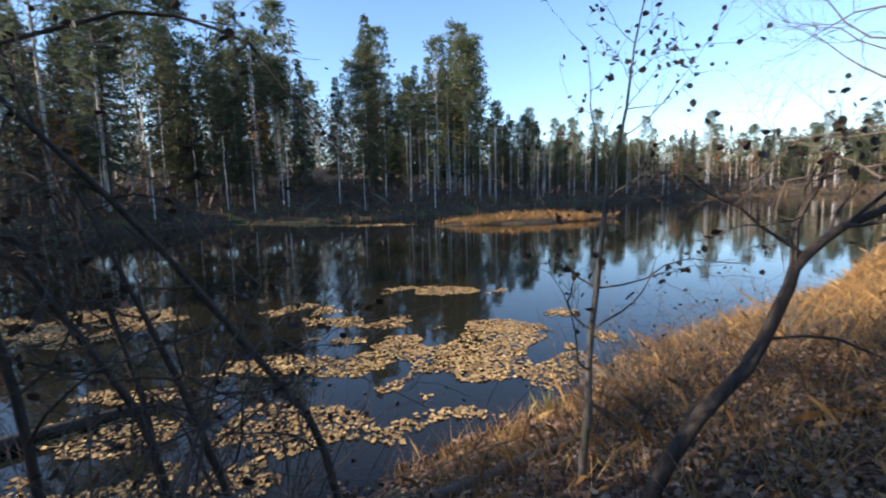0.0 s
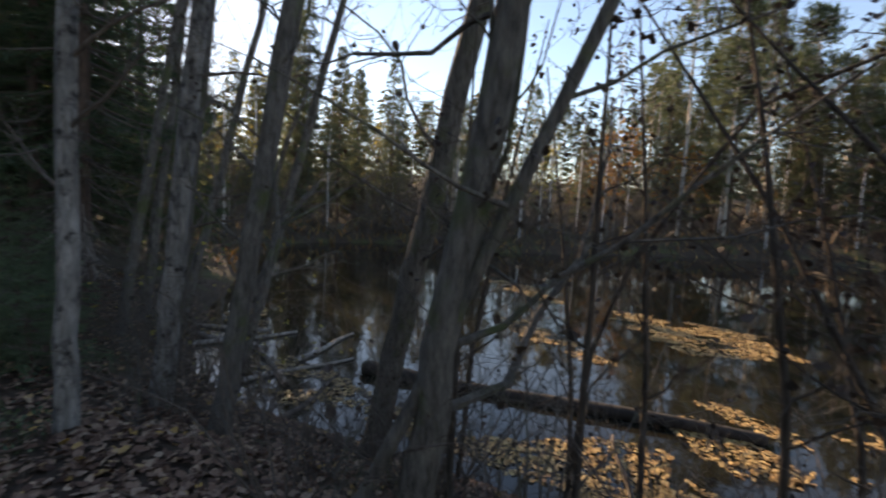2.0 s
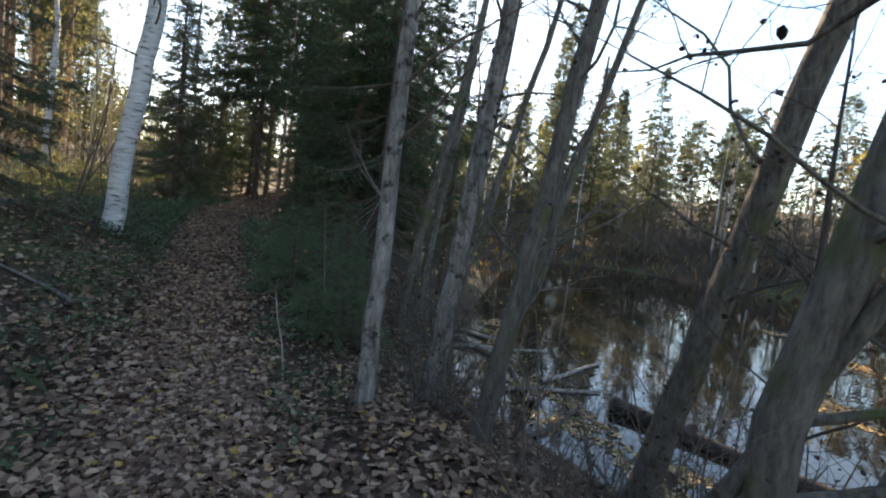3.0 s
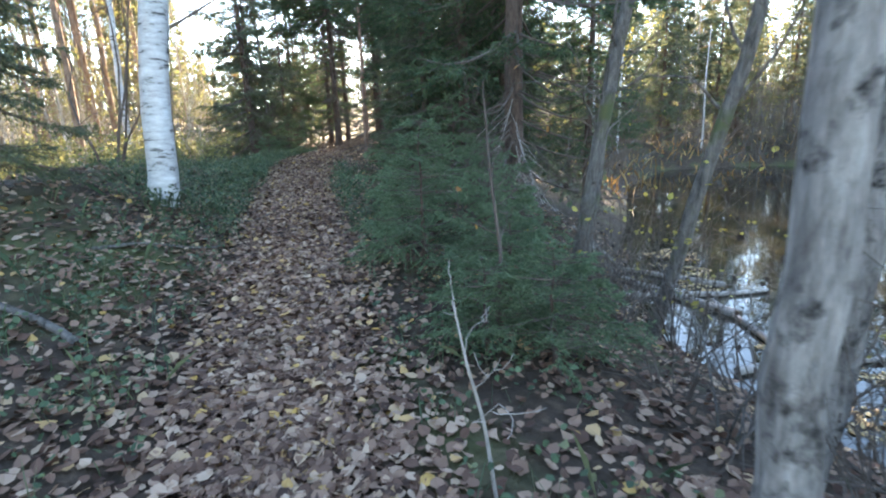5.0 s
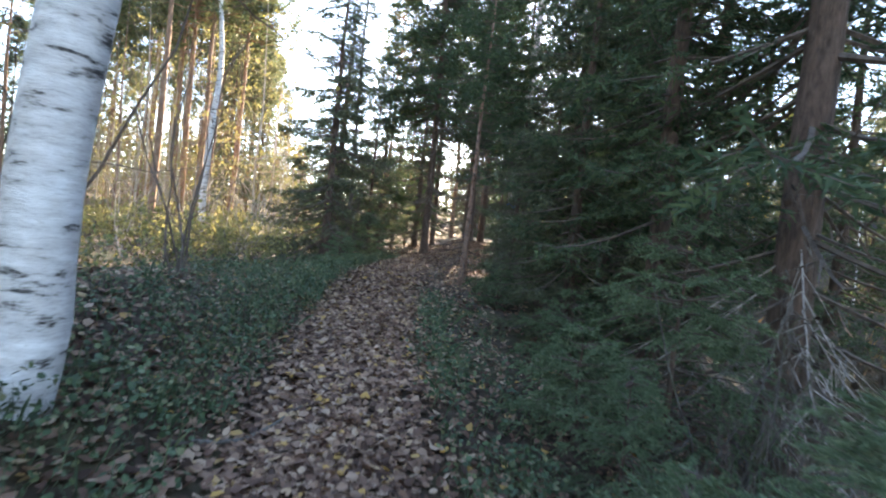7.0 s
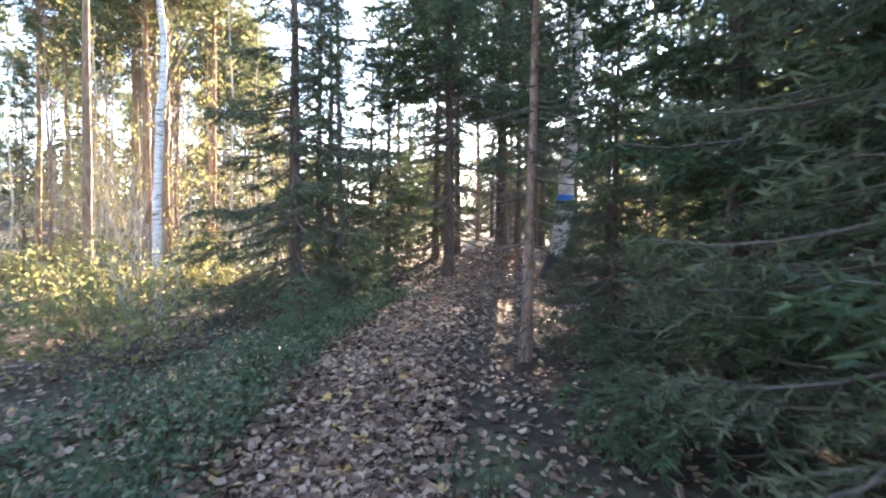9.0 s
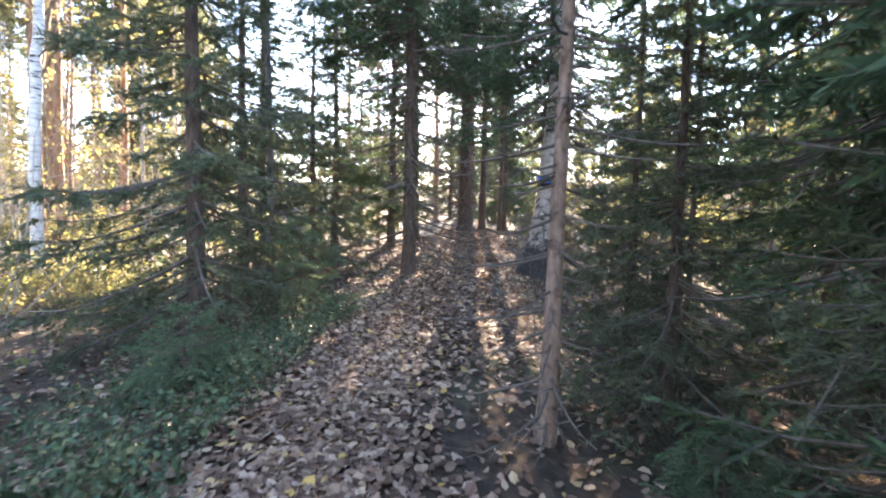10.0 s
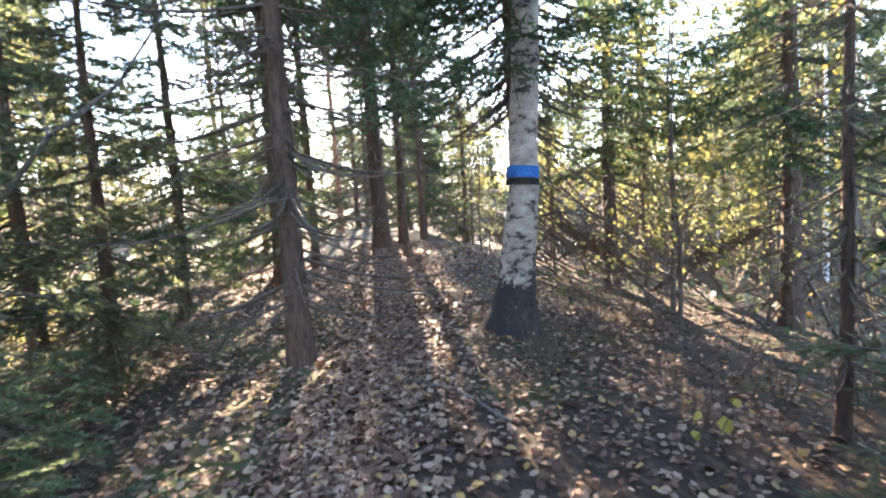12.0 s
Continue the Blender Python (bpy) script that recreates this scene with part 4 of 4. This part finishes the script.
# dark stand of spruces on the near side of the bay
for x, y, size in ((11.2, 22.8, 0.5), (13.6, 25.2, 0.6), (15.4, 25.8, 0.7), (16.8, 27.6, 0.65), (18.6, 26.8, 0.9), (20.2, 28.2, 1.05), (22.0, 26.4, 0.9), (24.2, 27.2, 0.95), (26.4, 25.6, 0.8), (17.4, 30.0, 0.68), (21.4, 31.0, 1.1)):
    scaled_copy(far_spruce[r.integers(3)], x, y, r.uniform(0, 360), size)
# leafless alder thicket round the bay
bare = [limb_tree("bare_alder", "leafless grey-brown alder in the thicket round the bay", "tree", ground_pose(13.5 + 9 * k, 24.5 - k), [(0, 0, -0.1), (0.1, 0, 1.5), (-0.1, 0.1, 3.2), (0.2 - 0.3 * k, 0, 5.0)], [0.05, 0.042, 0.03, 0.006], rand(185 + k), (M_TWIG, M_ALDER)[k], 0.06, 20, 2.4, 0.06, M_YELLOW, 0.07, 2, "alder thicket round the bay", kids=4, split=False) for k in range(2)]
count = 0
while count < 110:
    x, y = r.uniform(8, 44), r.uniform(6, 36)
    if 0.6 < float(lake_distance(x, y)) < 8 and math.hypot(x, y) > 15 and x > 8 + 0.1 * y:
        scaled_copy(bare[r.integers(2)], x, y, r.uniform(0, 360), r.uniform(0.55, 1.1))
        count += 1
# autumn broadleaves among the far woods
aut = [limb_tree("broadleaf", "yellowing birch among the lakeside woods", "tree", ground_pose(14.5, 24.5), [(0, 0, -0.2), (0, 0, 3), (0.1, 0, 6), (0, 0, 9)], [0.09, 0.07, 0.05, 0.01], rand(181), M_BIRCH, 0.25, 14, 3.0, 1.0, M_YELLOW, 0.14, 2, "autumn trees", split=False),
       limb_tree("broadleaf", "rust-orange tree among the lakeside woods", "tree", ground_pose(57, -6), [(0, 0, -0.2), (0, 0, 3), (0.1, 0, 6), (0, 0, 8)], [0.09, 0.07, 0.05, 0.01], rand(182), M_PALE_BARK, 0.25, 14, 2.6, 1.0, M_RUST, 0.25, 2, "autumn trees", split=False),
       limb_tree("broadleaf", "pale bare birch on the far shore", "tree", ground_pose(56.5, 3), [(0, 0, -0.2), (0, 0, 3), (0.1, 0, 6), (0, 0, 10)], [0.09, 0.07, 0.05, 0.01], rand(183), M_BIRCH, 0.35, 12, 2.4, 0.1, M_RUST, 0.12, 2, "bare birches", split=False)]
count = 0
while count < 100:
    x, y = r.uniform(9, 85), r.uniform(-120, 45)
    d = float(lake_distance(x, y))
    if 1.0 < d < 8 and not (x < 24 and y > 5 and r.random() < 0.7) and not (x < 14 - 0.25 * y and y < 10) and math.hypot(x, y) > 16:
        scaled_copy(aut[2] if r.random() < 0.7 else aut[r.integers(2)] if x > 28 else aut[0], x, y, r.uniform(0, 360), r.uniform(0.6, 1.0))
        count += 1


# ---- what cannot be counted ----
def stuff(name, shell, mat, label, category):
    return tagged(new(name, shell.mesh(name, mat)), label, category, kind="stuff")


# fallen leaves: thick on the path, thinner beside it
r = rand(201)
sh = Shell()
n = 125000
y = r.uniform(-6, 27, n)
off = r.normal(0, 1.0, n) * np.where(r.random(n) < 0.46, 0.28, np.where(y > 12, 2.6, 1.3))
x = path_x(y) + off
d = lake_distance(x, y)
under = (x - path_x(y) > 0.62 + 0.12 * r.random(n)) & (y > 2.0) & (y < 13.5)
keep = (d > 0.05) & (x < 8) & (x > -6) & ~(under & (r.random(n) < 0.5))
x, y = x[keep], y[keep]
add_leaves(sh, np.stack([x, y, zg(x, y) + 0.012 + 0.02 * r.random(len(x))], 1), 0.06, r, 0.32)
n = 26000
x, y = r.uniform(0.8, 5.2, n), r.uniform(-9, 9, n)
d = lake_distance(x, y)
keep = (d > -0.25) & ~((y > 2.0) & (x < 2.2) & (r.random(n) < 0.45))
x, y = x[keep], y[keep]
add_leaves(sh, np.stack([x, y, np.maximum(zg(x, y), WATER) + 0.012 + 0.02 * r.random(len(x))], 1), 0.06, r, 0.35)
stuff("fallen_leaves", sh, M_LITTER, "pinkish-brown fallen leaves covering the path and bank", "leaf litter")

# floating leaves in drifts
DRIFTS = ((7.13, -6.44, 1.85, 1.2, 63), (12.61, 0.17, 1.85, 1.3, 62), (9.93, -5.30, 0.96, 0.40, 62), (8.41, -7.78, 0.67, 0.35, 62), (8.69, -9.35, 0.36, 0.30, 62), (7.86, -3.75, 1.03, 0.45, 63), (11.58, -4.32, 0.74, 0.45, 61),
          (5.28, -5.50, 0.45, 0.15, 64), (6.02, -5.01, 0.22, 0.17, 63), (8.88, -4.57, 0.47, 0.2, 62), (6.88, -9.11, 0.30, 0.3, 62), (12.03, -7.90, 1.30, 0.5, 60), (7.77, -1.52, 0.60, 0.25, 64), (45.0, -6.7, 4.5, 2.0, 47), (38, -12.0, 4.0, 0.8, 60),
          (8.03, -7.80, 0.54, 0.3, 62), (6.64, -1.50, 0.97, 0.4, 64), (5.89, -3.46, 1.22, 0.5, 64), (5.0, -2.3, 1.0, 0.5, 75), (5.0, -0.6, 1.1, 0.7, 90), (4.5, 1.2, 1.0, 0.5, 100), (4.2, 3.6, 0.9, 0.5, 80), (5.4, 7.6, 1.2, 0.4, 60), (9.5, 2.5, 1.6, 0.4, 62), (14.5, 6, 2.2, 0.5, 60))
sh = Shell()
for k, (cx, cy, a, b, turn) in enumerate(DRIFTS):
    far = cx > 20
    n = int(a * b * (1900 if not far else 260))
    ang, rad = r.uniform(0, 6.283, n), np.sqrt(r.random(n)) * 1.18
    edge = 1 + 0.16 * np.sin(3 * ang + k) + 0.12 * np.sin(7 * ang + 2 * k) + 0.08 * np.sin(13 * ang)
    u, v = a * rad * edge * np.cos(ang), b * rad * edge * np.sin(ang)
    c, s = math.cos(radians(turn)), math.sin(radians(turn))
    x, y = cx + u * c - v * s, cy + u * s + v * c
    hole = np.sin(x * 2.1 + k) * np.sin(y * 2.7 - k) + 0.5 * np.sin(x * 5.3 + y * 4.1)
    keep = (hole > -0.75 + 0.75 * (rad / 1.18) ** 3) & (zg(x, y) < WATER)
    x, y = x[keep], y[keep]
    add_leaves(sh, np.stack([x, y, np.full(len(x), WATER + 0.006) + 0.01 * r.random(len(x))], 1), 0.07 if not far else 0.2, r, 0.10)
stuff("floating_leaves", sh, M_FLOAT, "drifts of golden birch leaves floating on the lake", "floating leaves")


# grasses
def blades(x, y, z, height, width, rng, lean=0.45):
    n = len(x)
    base = np.stack([x, y, z], 1)
    side = unit(np.stack([rng.normal(size=n), rng.normal(size=n), np.zeros(n)], 1)) * width
    h = height * (0.5 + 0.8 * rng.random((n, 1)))
    bend = np.stack([rng.normal(size=n), rng.normal(size=n), np.zeros(n)], 1) * lean * h
    mid = base + bend * 0.4 + (0, 0, 1) * h * 0.6
    tip = base + bend + (0, 0, 1) * h * 0.95
    return np.stack([base - side, base + side, mid + side * 0.6, tip, mid - side * 0.6], 1)


sh = Shell()
n = 80000
x, y = r.uniform(0.5, 12, n), r.uniform(-30, -4.2, n)
d = lake_distance(x, y)
keep = (d > -0.2) & (d < 9) & (r.random(n) < np.where(y > -12, 1.0, 0.9)) & ~((x < 2.4) & (y > -5.0))
x, y = x[keep], y[keep]
sh.polys(blades(x, y, np.maximum(zg(x, y), WATER) - 0.01, 0.24, 0.0038, r, 0.7))
(ix, iy), a, b, turn = ISLAND
n = 9000
ang, rad = r.uniform(0, 6.283, n), np.sqrt(r.random(n))
u, v = a * rad * np.cos(ang), b * rad * np.sin(ang)
c, s = math.cos(radians(turn)), math.sin(radians(turn))
x, y = ix + u * c - v * s, iy + u * s + v * c
patchy = 0.5 + 0.5 * np.sin(u * 1.3 + 0.5) * np.sin(v * 2.1 + u * 0.7)
keep = (rad < 0.62 + 0.38 * np.abs(np.sin(2.5 * ang + 1.0) * np.sin(5.2 * ang))) & (r.random(n) < 0.35 + 0.65 * patchy)
x, y, patchy = x[keep], y[keep], patchy[keep]
for low, high in ((0.0, 0.4), (0.4, 0.75), (0.75, 1.01)):
    pick = (patchy >= low) & (patchy < high)
    sh.polys(blades(x[pick], y[pick], zg(x[pick], y[pick]) - 0.02, 0.25 + 0.5 * low, 0.012, r, 0.7))
n = 26000
x, y = r.uniform(8, 75, n), r.uniform(-110, 28, n)
d = lake_distance(x, y)
keep = (d > -0.3) & (d < 3.5) & (np.hypot(x, y) > 14)
x, y = x[keep], y[keep]
sh.polys(blades(x, y, np.maximum(zg(x, y), WATER) - 0.02, 0.6, 0.04, r, 0.5))
stuff("dry_grass", sh, M_GRASS, "dry golden grass and sedge along the lake shore", "grass")
sh = Shell()
n = 1500
x, y = r.uniform(0.8, 6.5, n), r.uniform(-10, -4.2, n)
d = lake_distance(x, y)
keep = (d > 0.15) & (np.sin(x * 2.3 + 1) * np.sin(y * 1.9) + 0.5 * np.sin(x * 5 + y * 4) > -0.2)
x, y = x[keep], y[keep]
sh.polys(blades(x, y, zg(x, y) - 0.01, 0.34, 0.003, r, 0.8))
stuff("dead_stems", sh, M_TWIG, "dark dead stems standing in the golden grass", "dead stems")
sh = Shell()
n = 60
x, y = r.normal(4.75, 0.12, n), r.normal(-6.3, 0.12, n)
sh.polys(blades(x, y, np.full(n, WATER - 0.05), 0.4, 0.005, r, 0.15))
stuff("reeds", sh, M_BRIGHT, "small tuft of green reeds in shallow water", "reeds")

# bilberry sprigs beside the path
sh, wood = Shell(), Shell()
n = 2600
y = r.uniform(0.5, 15.5, n)
off = np.where(r.random(n) < 0.78, -(0.55 + np.abs(r.normal(0, 0.75, n))), 0.6 + np.abs(r.normal(0, 0.35, n)))
x = path_x(y) + off
keep = (lake_distance(x, y) > 0.6) & (x < 1.6) & ~((off > 0) & (y > 10.5)) & (r.random(n) < np.where(off < -2.0, 0.4, np.where(y < 5.5, 0.22, 0.85)))
x, y = x[keep], y[keep]
z = zg(x, y)
hh = 0.10 + 0.16 * r.random(len(x))
for k in range(12):
    t = 0.35 + 0.65 * r.random(len(x))
    place = np.stack([x + r.normal(0, 0.06, len(x)), y + r.normal(0, 0.06, len(x)), z + hh * t], 1)
    add_leaves(sh, place, 0.032, r, 0.7)
sh.polys(blades(np.repeat(x, 3) + r.normal(0, 0.03, 3 * len(x)), np.repeat(y, 3) + r.normal(0, 0.03, 3 * len(x)), np.repeat(z, 3), 0.2, 0.003, r, 0.5))
stuff("bilberry_plants", sh, M_COVER, "low green bilberry plants along the path's edge", "undergrowth")


# undergrowth and brush on the woodland floor
sh = Shell()
n = 26000
x, y = r.uniform(-40, 26, n), r.uniform(8, 70, n)
off = x - path_x(y)
keep = (np.abs(off) > 5.0) & (lake_distance(x, y) > 0.5) & (r.random(n) < np.clip(14 / (np.abs(off) + 6), 0.25, 1))
x, y = x[keep], y[keep]
tall = 0.25 + 0.5 * r.random(len(x))
add_leaves(sh, np.stack([x, y, zg(x, y) + tall * r.random(len(x))], 1), 0.16, r, 0.9)
stuff("undergrowth", sh, M_COVER, "low green undergrowth on the woodland floor", "undergrowth")
sh = Shell()
n = 60000
x, y = r.uniform(6, 110, n), r.uniform(-130, 45, n)
d = lake_distance(x, y)
keep = (d > 0.6) & (d < 22) & (np.hypot(x, y) > 15) & ~((x < 9 + 0.3 * np.abs(y)) & (y < 0))
x, y = x[keep], y[keep]
sh.polys(blades(x, y, zg(x, y) - 0.05, 1.5, 0.03, r, 0.9))
stuff("brush", sh, M_TWIG, "dark leafless brush on the far lake bank", "brush")

# the woods beyond, too far and dense to count
sh, stems = Shell(), Shell()
n = 2600
x, y = r.uniform(-110, 170, n), r.uniform(-190, 130, n)
d = lake_distance(x, y)
band = ((x > 30) & ~((x < 75) & (y > 4) & (r.random(n) < 0.15)) | (y > 60) & (x > 10)) & (d > 8) & (d < 75)
land = (x < 10) & (np.hypot(x, y - 5) > 44) & (np.hypot(x, y - 5) < 95) & ((y > 0) | (x < -20)) & ~((x > -5) & (y < 55))
x, y, d = x[band | land], y[band | land], d[band | land]
z = zg(x, y)
h = r.uniform(11, 19, len(x)) * np.where(y < -38, 0.5, np.where(np.arctan2(y, x) > 0.33, 0.72, 1.0)) * np.where((x < 16) & (y > 0), 0.7, 1.0)
k = 190
zz = 0.12 + 0.88 * r.random((len(x), k)) ** 1.1
rad = (0.25 + 1.9 * (1 - zz) ** 0.8) * np.sqrt(r.random((len(x), k)))
a = r.uniform(0, 6.283, (len(x), k))
p = np.stack([x[:, None] + rad * np.cos(a), y[:, None] + rad * np.sin(a), z[:, None] + h[:, None] * zz], -1).reshape(-1, 3)
out = np.stack([np.cos(a), np.sin(a), -0.35 + 0 * a], -1).reshape(-1, 3)
wid = unit(np.cross(out, r.normal(size=out.shape)))
sh.polys(np.stack([p - wid * 0.13, p + wid * 0.13, p + out * (0.45 + 0.6 * r.random((len(p), 1)))], 1))
stuff("far_woods", sh, M_FARWOOD, "dense mixed conifer woods far beyond the lake", "woods")
for px, py, pz, ph in zip(x, y, z, h):
    stems.tube([(px, py, pz - 0.3), (px, py, pz + ph * 0.92)], [0.16, 0.03], 4)
stuff("far_trunks", stems, M_PALE_BARK, "pale trunks of the far woods", "woods")

sh = Shell()
n = 30000
x, y = r.uniform(9, 42, n), r.uniform(8, 34, n)
d = lake_distance(x, y)
keep = (d > 0.4) & (d < 9) & (np.sin(x * 1.1) * np.sin(y * 0.9 + x * 0.4) + 0.4 * np.sin(x * 2.7 - y * 1.9) > -0.1)
x, y = x[keep], y[keep]
sh.polys(blades(x, y, zg(x, y) - 0.05, 0.7, 0.009, r, 0.9))
stuff("grey_brush", sh, M_ALDER, "grey leafless alder brush around the lake's bay", "brush")
